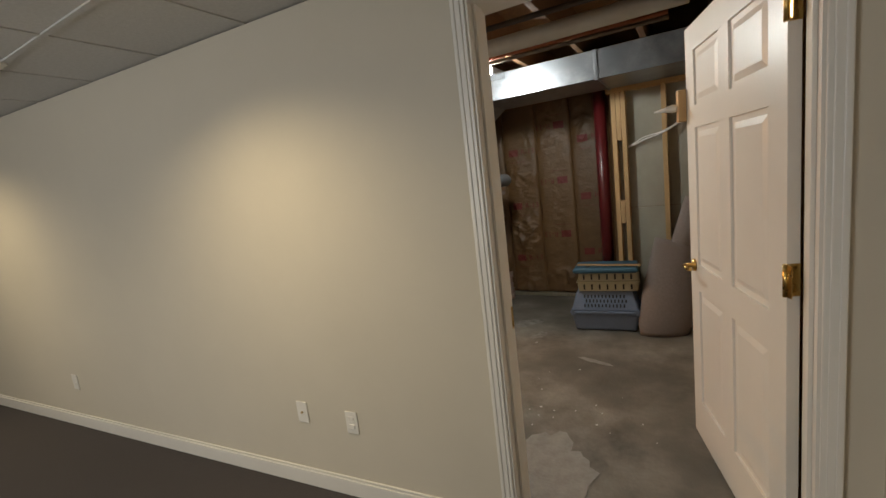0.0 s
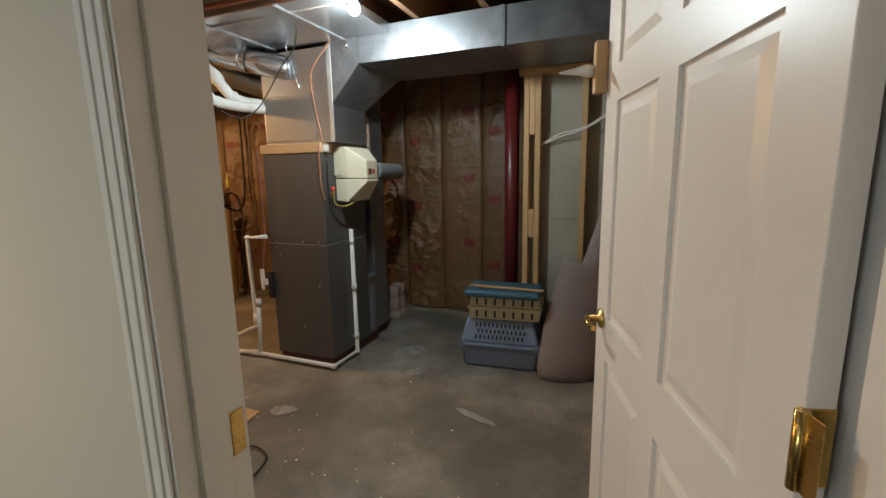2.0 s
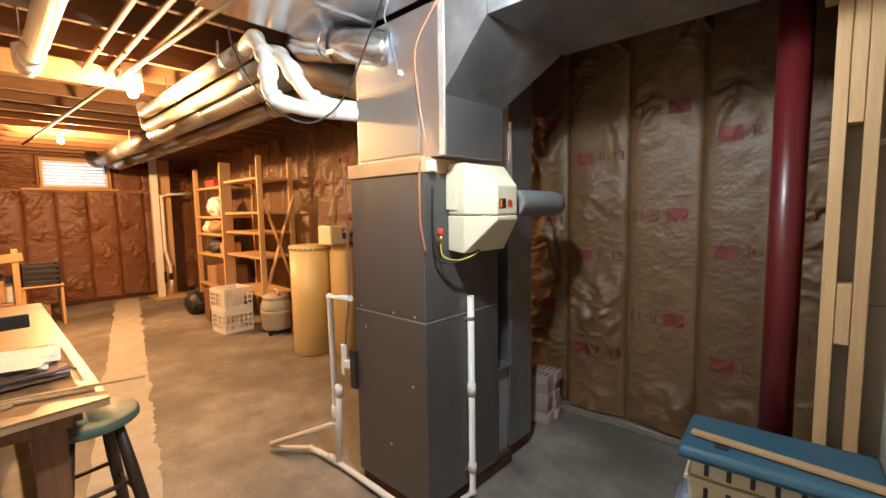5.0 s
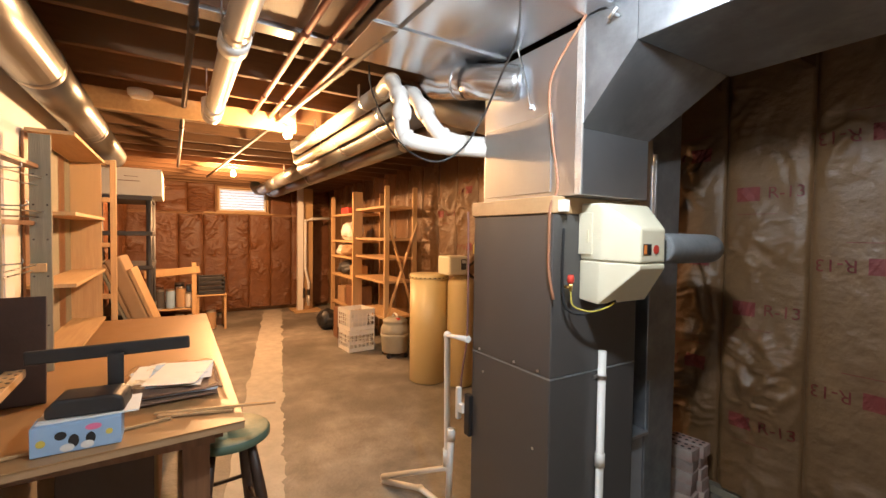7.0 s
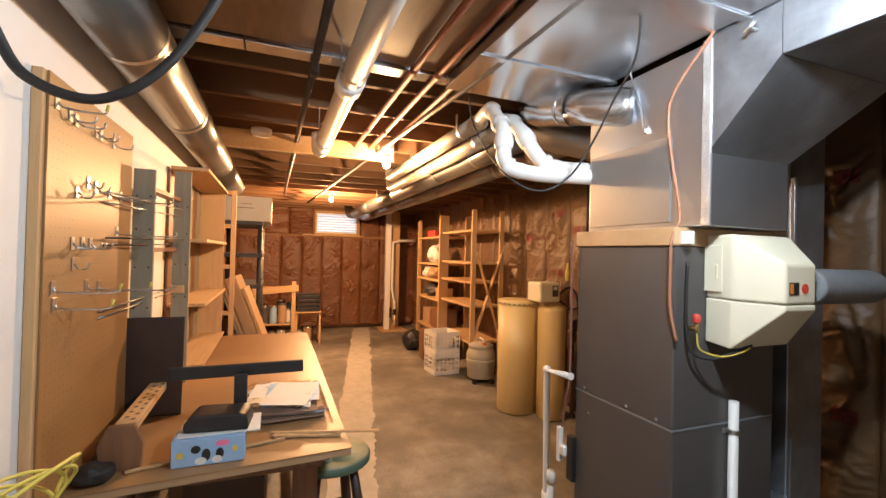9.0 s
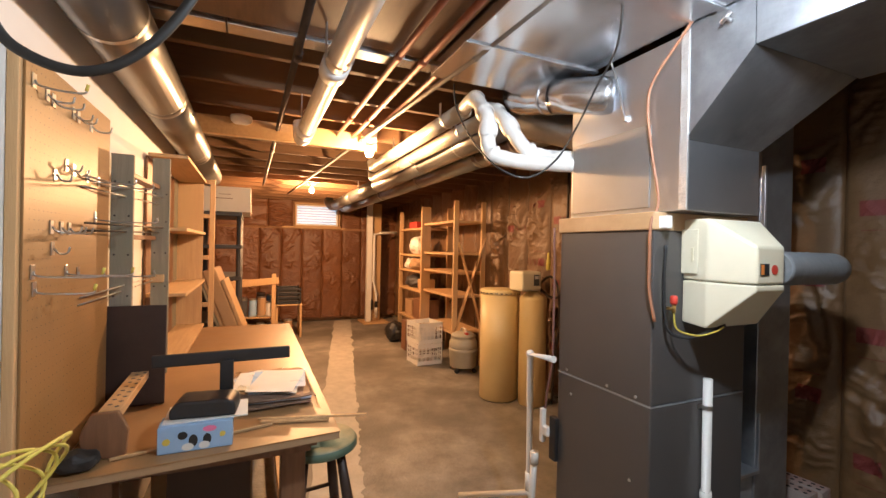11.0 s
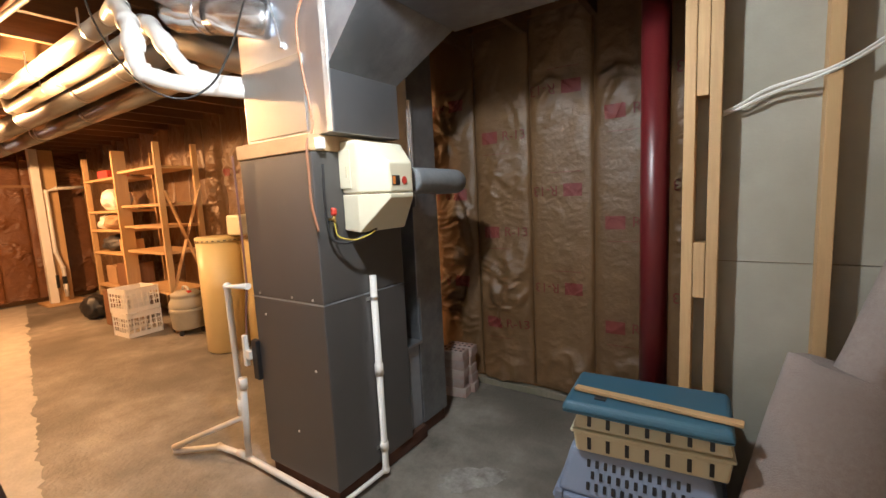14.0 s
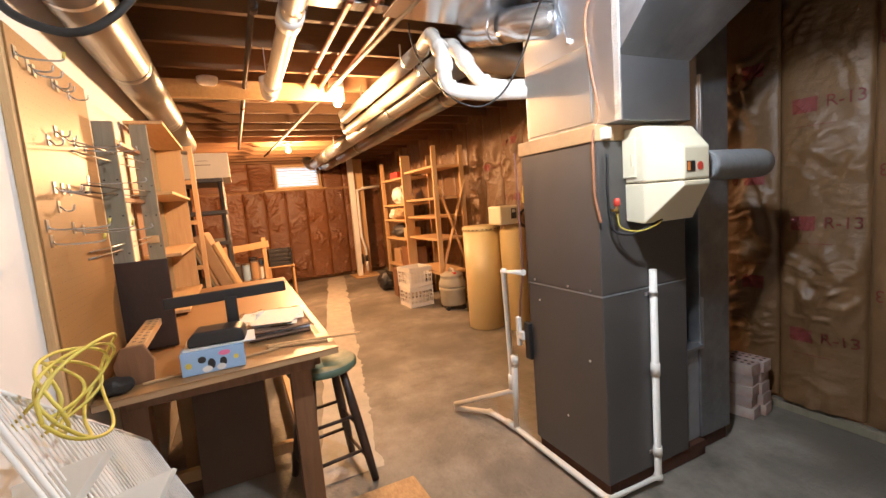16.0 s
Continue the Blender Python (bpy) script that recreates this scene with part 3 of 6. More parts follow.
def six_panel(w, h, t):
    """A leaf along +x with raised and fielded panels on both sides."""
    bm = B()
    st, mid = 0.115, 0.10
    rails = [(0.0, 0.21), (0.80, 0.93), (1.58, 1.68), (h - 0.115, h)]
    for x0, x1 in ((0, st), (w - st, w)):
        bx(bm, x0, x1, -t / 2, t / 2, 0, h, 0.002)
    bx(bm, (w - mid) / 2, (w + mid) / 2, -t / 2 + 0.0003, t / 2 - 0.0003, 0.2, h - 0.11)
    for z0, z1 in rails:
        bx(bm, st - 0.004, w - st + 0.004, -t / 2 + 0.0001, t / 2 - 0.0001, z0, z1)
    pw = (w - 2 * st - mid) / 2
    for x0 in (st, (w + mid) / 2):
        for (a, b), (c, d) in zip(rails, rails[1:]):
            bx(bm, x0 - 0.002, x0 + pw + 0.002, -t / 2 + 0.010, t / 2 - 0.010, b - 0.002, c + 0.002)
            for s in (-1, 1):
                y0, y1 = s * (t / 2 - 0.011), s * (t / 2 - 0.003)
                o = [(x0 + 0.018, b + 0.018), (x0 + pw - 0.018, b + 0.018), (x0 + pw - 0.018, c - 0.018), (x0 + 0.018, c - 0.018)]
                i = [(x0 + 0.045, b + 0.045), (x0 + pw - 0.045, b + 0.045), (x0 + pw - 0.045, c - 0.045), (x0 + 0.045, c - 0.045)]
                vo = [bm.verts.new((x, y0, z)) for x, z in o]
                vi = [bm.verts.new((x, y1, z)) for x, z in i]
                bm.faces.new(vi)
                for k in range(4):
                    bm.faces.new((vo[k], vo[(k + 1) % 4], vi[(k + 1) % 4], vi[k]))
    return bm


part("door_leaf", six_panel(LEAF_W, LEAF_H, 0.035), DOORPAINT, door)
for z in (0.22, 1.06, 1.84):
    bm = B()
    cyl(bm, (-0.004, 0.022, z - 0.05), (-0.004, 0.022, z + 0.05), 0.008, 12)
    bx(bm, -0.002, 0.0015, -0.017, 0.02, z - 0.05, z + 0.05, 0.001)
    bx(bm, -0.036, -0.004, 0.019, 0.0215, z - 0.05, z + 0.05, 0.001)
    part("hinge", bm, BRASS, door, "brass butt hinge")
for s in (-1, 1):
    bm = B()
    c = Vector((LEAF_W - 0.065, s * 0.018, 0.92))
    ring_sweep(bm, [c, c + Vector((0, s * 0.008, 0)), c + Vector((0, s * 0.012, 0)), c + Vector((0, s * 0.045, 0))], [0.031, 0.030, 0.012, 0.011], 18)
    e = c + Vector((0, s * 0.045, 0))
    cord(bm, [e + Vector((0.005, 0, 0)), e + Vector((-0.03, s * 0.008, 0.002)), e + Vector((-0.07, s * 0.006, -0.004)), e + Vector((-0.105, s * 0.004, 0.004))], 0.0085, 10)
    part("door_handle", bm, BRASS, door, "polished brass lever handle")
bm = B()
bx(bm, LEAF_W - 0.001, LEAF_W + 0.0015, -0.012, 0.012, 0.88, 0.96, 0.0005)
part("latch_plate", bm, BRASS, door, "brass latch plate")
# wood block and white plastic hook on the leaf's edge
bm = B()
bx(bm, LEAF_W - 0.012, LEAF_W + 0.026, 0.019, 0.055, 1.62, 1.77, 0.003)
blk = part("wood_block", bm, PINE, door, "small pine block screwed to the door")
bm = B()
ring_sweep(bm, [(LEAF_W + 0.027, 0.045, 1.69), (LEAF_W + 0.02, 0.075, 1.69), (LEAF_W + 0.012, 0.10, 1.688), (LEAF_W, 0.16, 1.682)], [0.016, 0.020, 0.013, 0.003], 12)
part("plastic_hook", bm, WHITEPLASTIC, blk, "white plastic hook")

# ---- framing at the east end ----


def stud(p0, p1, w=0.038, d=0.089, name="stud", parent=None, material=None):
    bm = B()
    bx(bm, p0[0] - w / 2, p0[0] + w / 2, p0[1], p0[1] + d, p0[2], p1[2], 0.003)
    return part(name, bm, material or PINE, parent)


FRAME_Y, PLATE_Z = 4.585, 2.07
fr = thing("stud_partition", (-0.24, FRAME_Y, 0), "bare pine stud partition backed with drywall", "stud wall", kind="structure")
for x in (-0.285, -0.205):
    stud((x, FRAME_Y, 0.038), (x, FRAME_Y, PLATE_Z), parent=fr)
for z0, z1 in ((0.04, 0.30), (0.92, 1.13), (1.66, PLATE_Z)):
    bm = B()
    bx(bm, -0.264, -0.226, FRAME_Y + 0.003, FRAME_Y + 0.086, z0, z1, 0.003)
    part("block", bm, PINE, fr)
stud((0.11, FRAME_Y, 0.038), (0, 0, PLATE_Z), parent=fr)
stud((0.455, FRAME_Y, 0.038), (0, 0, PLATE_Z), w=0.11, parent=fr)
bm = B()
bx(bm, -0.34, 0.62, FRAME_Y - 0.004, FRAME_Y + 0.089, PLATE_Z, PLATE_Z + 0.038, 0.003)
part("top_plate", bm, PINE_X, fr)
bm = B()
bx(bm, -0.31, 0.52, FRAME_Y, FRAME_Y + 0.089, 0.001, 0.038, 0.003)
part("sole_plate", bm, PINE_X, fr)
bm = B()
bx(bm, -0.30, 0.62, FRAME_Y + 0.090, FRAME_Y + 0.103, 0.01, 1.05)
bx(bm, -0.30, 0.62, FRAME_Y + 0.090, FRAME_Y + 0.103, 1.054, 2.30)
part("drywall", bm, DRYWALL_BACK, fr, "grey-brown back of drywall sheets")
fr2 = thing("stud_wall", (0.62, 3.4, 0), "bare pine stud wall backed with drywall beside the door", "stud wall", kind="structure")
for y in (2.12, 2.55, 2.98, 3.40, 3.82, 4.25, 4.52):
    bm = B()
    bx(bm, 0.60, 0.689, y - 0.019, y + 0.019, 0.038, PLATE_Z, 0.003)
    part("stud", bm, PINE, fr2)
bm = B()
bx(bm, 0.60, 0.689, 2.05, FRAME_Y - 0.01, PLATE_Z + 0.001, PLATE_Z + 0.039, 0.003)
part("top_plate", bm, PINE_X, fr2)
bm = B()
bx(bm, 0.60, 0.689, 2.05, FRAME_Y - 0.01, 0.001, 0.038, 0.003)
part("sole_plate", bm, PINE_X, fr2)
bm = B()
bx(bm, 0.690, 0.703, 2.05, FRAME_Y + 0.1, 0.01, 2.30)
part("drywall", bm, DRYWALL_BACK, fr2, "grey-brown back of drywall sheets")
bm = B()
for p in ([(-0.183, FRAME_Y + 0.06, 1.60), (-0.13, FRAME_Y + 0.05, 1.62), (-0.05, FRAME_Y + 0.045, 1.66), (0.11, FRAME_Y - 0.006, 1.69), (0.25, FRAME_Y + 0.05, 1.78), (0.40, FRAME_Y - 0.012, 1.90), (0.57, FRAME_Y - 0.05, 1.92)],
          [(-0.183, FRAME_Y + 0.06, 1.59), (-0.13, FRAME_Y + 0.045, 1.607), (-0.05, FRAME_Y + 0.04, 1.64), (0.11, FRAME_Y - 0.006, 1.68), (0.25, FRAME_Y + 0.04, 1.765), (0.40, FRAME_Y - 0.012, 1.885), (0.57, FRAME_Y - 0.05, 1.905)]):
    cord(bm, p, 0.005)
single("electric_cable", bm, WHITEPLASTIC, (-0.2, FRAME_Y, 1.55), "white electric cables threaded through the studs", "cable")

# steel post
col = thing("steel_column", (-0.42, 4.74, 0), "dark red painted round steel column", "column", kind="structure")
bm = B()
cyl(bm, (-0.42, 4.74, 0.012), (-0.42, 4.74, 2.296), 0.055, 32)
part("shaft", bm, OXIDE, col)
bm = B()
bx(bm, -0.50, -0.34, 4.66, 4.82, 0.0, 0.012, 0.002)
bx(bm, -0.50, -0.34, 4.66, 4.82, 2.296, 2.308, 0.002)
part("end_plates", bm, OXIDE, col)

# ---- furnace, plenum and ducts ----
FX0, FX1, FY0, FY1, FZ = -2.04, -1.535, 3.885, 4.41, 1.585
furn = thing("furnace", (FX0, FY0, 0), "tall dark grey furnace cabinet on a low pad", "furnace")
SEAM = 0.918
for z0, z1, nm in ((0.075, SEAM - 0.003, "lower_panel"), (SEAM + 0.003, FZ - 0.03, "upper_panel")):
    bm = B()
    bx(bm, FX0, FX1, FY0, FY1, z0, z1, 0.006)
    part(nm, bm, FURNACE, furn)
bm = B()
bx(bm, FX0 + 0.01, FX1 - 0.01, FY0 + 0.008, FY1 - 0.01, 0.07, FZ - 0.04)
part("core", bm, BLACK, furn)
bm = B()
bx(bm, FX0 + 0.015, FX1 - 0.012, FY0 + 0.012, FY1 + 0.14, 0.0, 0.074, 0.004)
bx(bm, FX0 + 0.03, -1.58, FY1 + 0.1401, 4.77, 0.0, 0.074, 0.004)
part("pad", bm, mat("rusty_base", (0.05, 0.022, 0.014), (0.12, 0.05, 0.03), 12, 0.8, 0.2, 0.3, 60), furn, "rust-brown base pad")
bm = B()
bx(bm, FX0 - 0.008, FX1 + 0.004, FY0 - 0.008, FY1, FZ - 0.03, FZ + 0.035, 0.004)
part("top_strip", bm, mat("kraft_tape", (0.40, 0.25, 0.12), (0.54, 0.36, 0.19), 9, 0.55, 0, 0.15, 60), furn, "tan board strip under the plenum")
bm = B()
bx(bm, FX0 - 0.0015, FX1 + 0.0015, FY0 - 0.0015, FY1, SEAM - 0.0025, SEAM + 0.0025)
part("seam_strip", bm, GALV_CHALK, furn, "thin bare metal seam")
for x, z in ((-1.98, SEAM + 0.02), (-1.74, SEAM + 0.02), (-1.60, SEAM + 0.02), (-1.95, SEAM - 0.08), (-1.62, 0.62), (-1.78, 0.30)):
    bm = B()
    cyl(bm, (x, FY0 - 0.003, z), (x, FY0 + 0.004, z), 0.006, 10)
    part("screw", bm, STEEL, furn)
bm = B()
bx(bm, -2.075, FX0 + 0.012, FY0 - 0.02, FY0 + 0.01, 0.50, 0.70, 0.006)
part("conduit_box", bm, BLACK, furn, "black cable inlet")
bm = B()
bx(bm, -2.13, -2.105, FY0 - 0.035, FY0 - 0.01, 0.56, 0.72, 0.006)
bx(bm, -2.105, -2.07, FY0 - 0.035, FY0 - 0.008, 0.60, 0.645, 0.006)
part("drain_valve", bm, PVC, furn, "white plastic drain fitting")

ret = thing("return_duct", (FX0, FY1, 0), "galvanised return air duct behind the furnace", "duct")
bm = B()
bx(bm, FX0 + 0.02, -1.565, FY1 + 0.14, 4.78, 0.075, 2.29, 0.004)
part("drop", bm, GALV_DULL, ret)
# Unseen box added behind the drop to keep warm bulb light off near insulation.
bm = B()
bx(bm, FX0 + 0.02, -1.88, 4.781, 5.20, 0.075, 2.285, 0.004)
part("rear_offset", bm, GALV_DULL, ret)
bm = B()
bx(bm, FX0 + 0.02, -1.575, FY1 + 0.001, FY1 + 0.139, 0.075, 0.55, 0.004)
part("filter_base", bm, GALV_CHALK, ret)
bm = B()
bx(bm, FX0 + 0.05, -1.66, FY1 + 0.002, FY1 + 0.138, 0.552, 1.56)
part("filter_slot", bm, BLACK, ret, "dark open filter slot")
bm = B()
bx(bm, -1.5645, -1.548, FY1 + 0.141, FY1 + 0.155, 1.30, 1.85, 0.002)
part("filter_rail", bm, GALV, ret)
bm = B()
bx(bm, -1.66, -1.545, FY1 + 0.01, FY1 + 0.138, 0.552, 0.566, 0.002)
part("filter_ledge", bm, GALV, ret)
bm = B()
bx(bm, -1.5645, -1.552, FY1 + 0.142, FY1 + 0.150, 0.56, 0.80, 0.002)
part("filter_clip", bm, GALV, ret)

plen = thing("supply_plenum", (FX0, FY0, FZ + 0.035), "galvanised sheet-metal supply plenum with taped seams", "duct")
PZ = FZ + 0.037
bm = B()
bx(bm, -2.035, -1.456, 3.935, 4.345, PZ, 2.235, 0.003)
part("box", bm, GALV, plen)
bm = B()
for x0, x1 in ((-1.474, -1.444),):
    bx(bm, x0, x1, 3.925, 3.9345, PZ, 2.24, 0.001)
part("seam_tape", bm, FOILTAPE, plen, "bright foil seam tape")
bm = B()
bx(bm, -2.02, -1.60, 3.930, 3.9348, PZ + 0.02, PZ + 0.33, 0.001)
part("patch", bm, mat("dull_patch", (0.26, 0.25, 0.24), (0.36, 0.345, 0.33), 5, 0.55, 0.8, 0.02, 20, spread=0.4), plen, "dull tan metal patch")
# take-off that rises to the trunk
bm = B()
o = [(-1.4555, 1.864), (-1.235, 2.097), (-1.235, 2.3055), (-1.4555, 2.3055)]
v0 = [bm.verts.new((x, 3.93, z)) for x, z in o]
v1 = [bm.verts.new((x, 4.50 if x > -1.3 else 4.345, z)) for x, z in o]
bm.faces.new(v0)
bm.faces.new(v1[::-1])
for k in range(4):
    bm.faces.new((v0[k], v1[k], v1[(k + 1) % 4], v0[(k + 1) % 4]))
part("take_off", bm, GALV_DULL, plen)
trunk = thing("trunk_duct", (-1.235, 3.93, 2.097), "long rectangular galvanised trunk duct under the joists", "duct")
for k, (x0, x1) in enumerate(((-1.234, -0.30), (-0.297, 0.62), (0.623, 1.88))):
    bm = B()
    bx(bm, x0, x1, 3.93, 4.52, 2.097, 2.3055, 0.003)
    part("section", bm, GALV_DULL, trunk)
    bm = B()
    bx(bm, x1 - 0.012, x1 + 0.014, 3.922, 4.528, 2.089, 2.3058, 0.002)
    part("slip_joint", bm, GALV_DULL, trunk)
bm = B()
cyl(bm, (-1.32, 3.90, 2.19), (-1.29, 3.90, 2.215), 0.006, 8)
cyl(bm, (-1.305, 3.929, 2.2), (-1.305, 3.90, 2.2), 0.006, 8)
part("damper_handle", bm, STEEL, trunk)
# big upper duct to the west
upper = thing("upper_duct", (-2.3, 3.9, 2.24), "wide galvanised duct above the plenum", "duct")
bm = B()
bx(bm, -2.25, -1.0, 3.30, 3.92, 2.25, 2.3055, 0.003)
part("pan", bm, GALV_BRIGHT, upper)
for x in (-1.9, -1.35):
    bm = B()
    bx(bm, x, x + 0.03, 3.29, 3.93, 2.243, 2.2495, 0.001)
    part("slip_joint", bm, GALV_BRIGHT, upper)

# ---- humidifier ----
hum = thing("humidifier", (-1.52, 3.91, 1.21), "ivory plastic bypass humidifier mounted on the plenum", "humidifier")


def loft(bm, rings):
    vs = [[bm.verts.new(p) for p in r] for r in rings]
    for a, b in zip(vs, vs[1:]):
        for k in range(len(a)):
            bm.faces.new((a[k], a[(k + 1) % len(a)], b[(k + 1) % len(a)], b[k]))
    bm.faces.new(vs[0][::-1])
    bm.faces.new(vs[-1])
    return vs


def hum_ring(x, y0, y1, z0, z1):
    return [(x, y0, z0), (x, y1, z0), (x, y1, z1), (x, y0, z1)]


HX0 = FX1 + 0.001
bm = B()
loft(bm, [hum_ring(HX0, 4.035, 4.335, 1.378, 1.597), hum_ring(-1.435, 4.03, 4.325, 1.376, 1.597), hum_ring(-1.305, 4.085, 4.235, 1.374, 1.500)])
bmesh.ops.bevel(bm, geom=list(bm.edges), offset=0.009, segments=3, affect="EDGES", profile=0.5)
part("upper_cover", bm, IVORY, hum)
bm = B()
loft(bm, [hum_ring(HX0, 4.035, 4.335, 1.222, 1.375), hum_ring(-1.44, 4.03, 4.325, 1.212, 1.373), hum_ring(-1.305, 4.085, 4.235, 1.352, 1.371)])
bmesh.ops.bevel(bm, geom=list(bm.edges), offset=0.005, segments=3, affect="EDGES", profile=0.5)
part("lower_cover", bm, IVORY, hum)
bm = B()
bx(bm, HX0, -1.47, 4.025, 4.030, 1.40, 1.56, 0.002)
part("side_rib", bm, IVORY, hum)
bm = B()
bx(bm, -1.3045, -1.3025, 4.098, 4.146, 1.404, 1.444, 0.001)
part("badge", bm, BLACK, hum, "small black and orange badge")
bm = B()
bx(bm, -1.3024, -1.3016, 4.101, 4.117, 1.408, 1.440)
part("badge_print", bm, ORANGE, hum)
bm = B()
cyl(bm, (-1.3045, 4.176, 1.424), (-1.3020, 4.176, 1.424), 0.016, 20)
part("round_badge", bm, RED, hum, "round red badge")
bm = B()
bx(bm, -1.492, -1.484, 4.020, 4.0252, 1.445, 1.495, 0.002)
part("slot", bm, CREAM, hum)
bm = B()
lathe(bm, (-1.497, 3.945, 1.292), [(0.010, 0), (0.013, 0.006), (0.013, 0.024), (0.009, 0.031)], 16)
part("valve_knob", bm, RED, hum, "red saddle-valve knob")
bm = B()
cyl(bm, (-1.497, 3.945, 1.293), (-1.497, 3.945, 1.262), 0.007, 10)
cyl(bm, (FX1, 3.945, 1.275), (-1.497, 3.945, 1.275), 0.006, 10)
part("saddle_valve", bm, BRASS, hum, "brass saddle valve")
bm = B()
cord(bm, [(-1.522, 3.93, 1.50), (-1.522, 3.925, 1.36), (-1.520, 3.93, 1.25), (-1.505, 3.94, 1.19), (-1.47, 3.99, 1.175), (-1.44, 4.06, 1.20), (-1.43, 4.12, 1.222)], 0.006)
part("hose", bm, BLACK, hum, "black water hose")
bm = B()
cord(bm, [(-1.497, 3.945, 1.262), (-1.49, 3.955, 1.205), (-1.455, 4.01, 1.185), (-1.43, 4.07, 1.20), (-1.42, 4.10, 1.216)], 0.0032)
part("wire", bm, YELLOW, hum, "yellow-green wire")
bm = B()
pts = smooth_path([(-1.37, 4.29, 1.425), (-1.37, 4.42, 1.425), (-1.37, 4.58, 1.424), (-1.372, 4.66, 1.423), (-1.40, 4.715, 1.422), (-1.46, 4.735, 1.421), (-1.60, 4.735, 1.42)], 6)
ring_sweep(bm, pts, [0.060 + (0.002 if k % 2 else 0) for k in range(len(pts))], 28)
part("bypass_tube", bm, GREYDUCT, hum, "grey bypass duct tube")
bm = B()
bx(bm, -1.60, -1.50, 3.905, 3.934, 1.560, 1.605, 0.003)
part("bracket", bm, PVC, hum)

# ---- pvc drains ----


def pipe(name, runs, r, material, at, label, category="pipe", couplings=(), group=""):
    t = thing(name, at, label, category, group)
    for p in runs:
        bm = B()
        ring_sweep(bm, [Vector(q) for q in p], [r] * len(p), 14)
        part("pipe_length", bm, material, t)
        for q in p[1:-1]:
            bm = B()
            bmesh.ops.create_uvsphere(bm, u_segments=14, v_segments=8, radius=r * 1.3, matrix=Matrix.Translation(q))
            for f in bm.faces:
                f.smooth = True
            part("elbow", bm, material, t)
    for a, b in couplings:
        bm = B()
        cyl(bm, a, b, r * 1.25, 14)
        part("coupling", bm, material, t)
    return t


PR = 0.0165
pipe("drain_pipe", [[(-1.517, 4.165, 1.0), (-1.517, 4.165, 0.035), (-1.525, 3.865, 0.030), (-2.27, 3.875, 0.030), (-2.47, 3.85, 0.030), (-2.66, 3.70, 0.022)]], PR, PVC, (-1.9, 3.89, 0.0),
     "white plastic condensate pipe round the furnace base", couplings=[((-1.517, 4.165, 0.52), (-1.517, 4.165, 0.575)), ((-1.517, 4.165, 0.14), (-1.517, 4.165, 0.18)), ((-2.24, 3.877, 0.03), (-2.31, 3.873, 0.03))])
pipe("drain_pipe", [[(-2.06, 3.875, 0.965), (-2.24, 3.87, 0.950), (-2.225, 3.87, 0.26), (-2.655, 3.70, 0.05)], [(-2.19, 3.87, 0.47), (-2.22, 3.875, 0.04)]], PR, PVC, (-2.22, 3.87, 0.0),
     "white plastic drain pipe beside the furnace", couplings=[((-2.19, 3.87, 0.42), (-2.188, 3.87, 0.48)), ((-2.228, 3.87, 0.27), (-2.229, 3.87, 0.36))])
for z in (0.885, 0.15):
    bm = B()
    ring_sweep(bm, [(-1.517, 4.165, z), (-1.517, 4.165, z + 0.016)], [0.0195, 0.0195], 14, False)
    bx(bm, -1.5345, -1.530, 4.13, 4.20, z, z + 0.016, 0.001)
    single("pipe_strap", bm, STEEL, (-1.517, 4.165, z), "zinc pipe strap on the furnace side", "strap", "pipe straps")
bm = B()
cord(bm, [(-2.07, 3.87, 1.58), (-2.068, 3.874, 1.3), (-2.068, 3.874, 1.0), (-2.07, 3.868, 0.92), (-2.10, 3.87, 0.8), (-2.12, 3.872, 0.66)], 0.005)
single("thermostat_wire", bm, mat("brown_wire", (0.16, 0.07, 0.06), (0.22, 0.11, 0.09), 9, 0.5), (-2.07, 3.87, 0.66), "brown wire down the furnace corner", "wire")
bm = B()
cord(bm, [(-1.353, 3.90, 2.309), (-1.45, 3.918, 2.235), (-1.578, 3.921, 2.112), (-1.604, 3.921, 2.018), (-1.584, 3.921, 1.85), (-1.545, 3.915, 1.66), (-1.538, 3.872, 1.58), (-1.542, 3.873, 1.45), (-1.54, 3.873, 1.338), (-1.52, 3.88, 1.23)], 0.0052)
single("orange_cord", bm, ORANGECORD, (-1.6, 3.9, 1.2), "orange cord hanging down the plenum", "cord")
bm = B()
cord(bm, [(-1.41, 3.59, 2.30), (-1.542, 3.70, 2.176), (-1.696, 3.75, 2.083), (-1.798, 3.75, 1.961), (-1.867, 3.70, 1.835), (-1.914, 3.60, 1.770), (-1.989, 3.50, 1.819), (-2.226, 3.50, 1.993), (-2.39, 3.50, 2.184), (-2.40, 3.49, 2.30)], 0.0042)
single("hanging_cable", bm, RUBBER, (-2.2, 3.7, 1.83), "dark cable looped below the ducts", "cable")
bm = B()
cord(bm, [(-1.717, 3.925, 2.002), (-1.745, 3.922, 2.12), (-1.775, 3.91, 2.24), (-1.77, 3.88, 2.30)], 0.0042)
cord(bm, [(-1.79, 3.92, 2.245), (-1.76, 3.90, 2.262), (-1.73, 3.88, 2.255)], 0.003)
bx(bm, -1.722, -1.712, 3.92, 3.935, 1.992, 2.012)
single("hanger_wire", bm, STEEL, (-1.66, 3.92, 2.05), "thin hanger wire on the plenum", "wire")

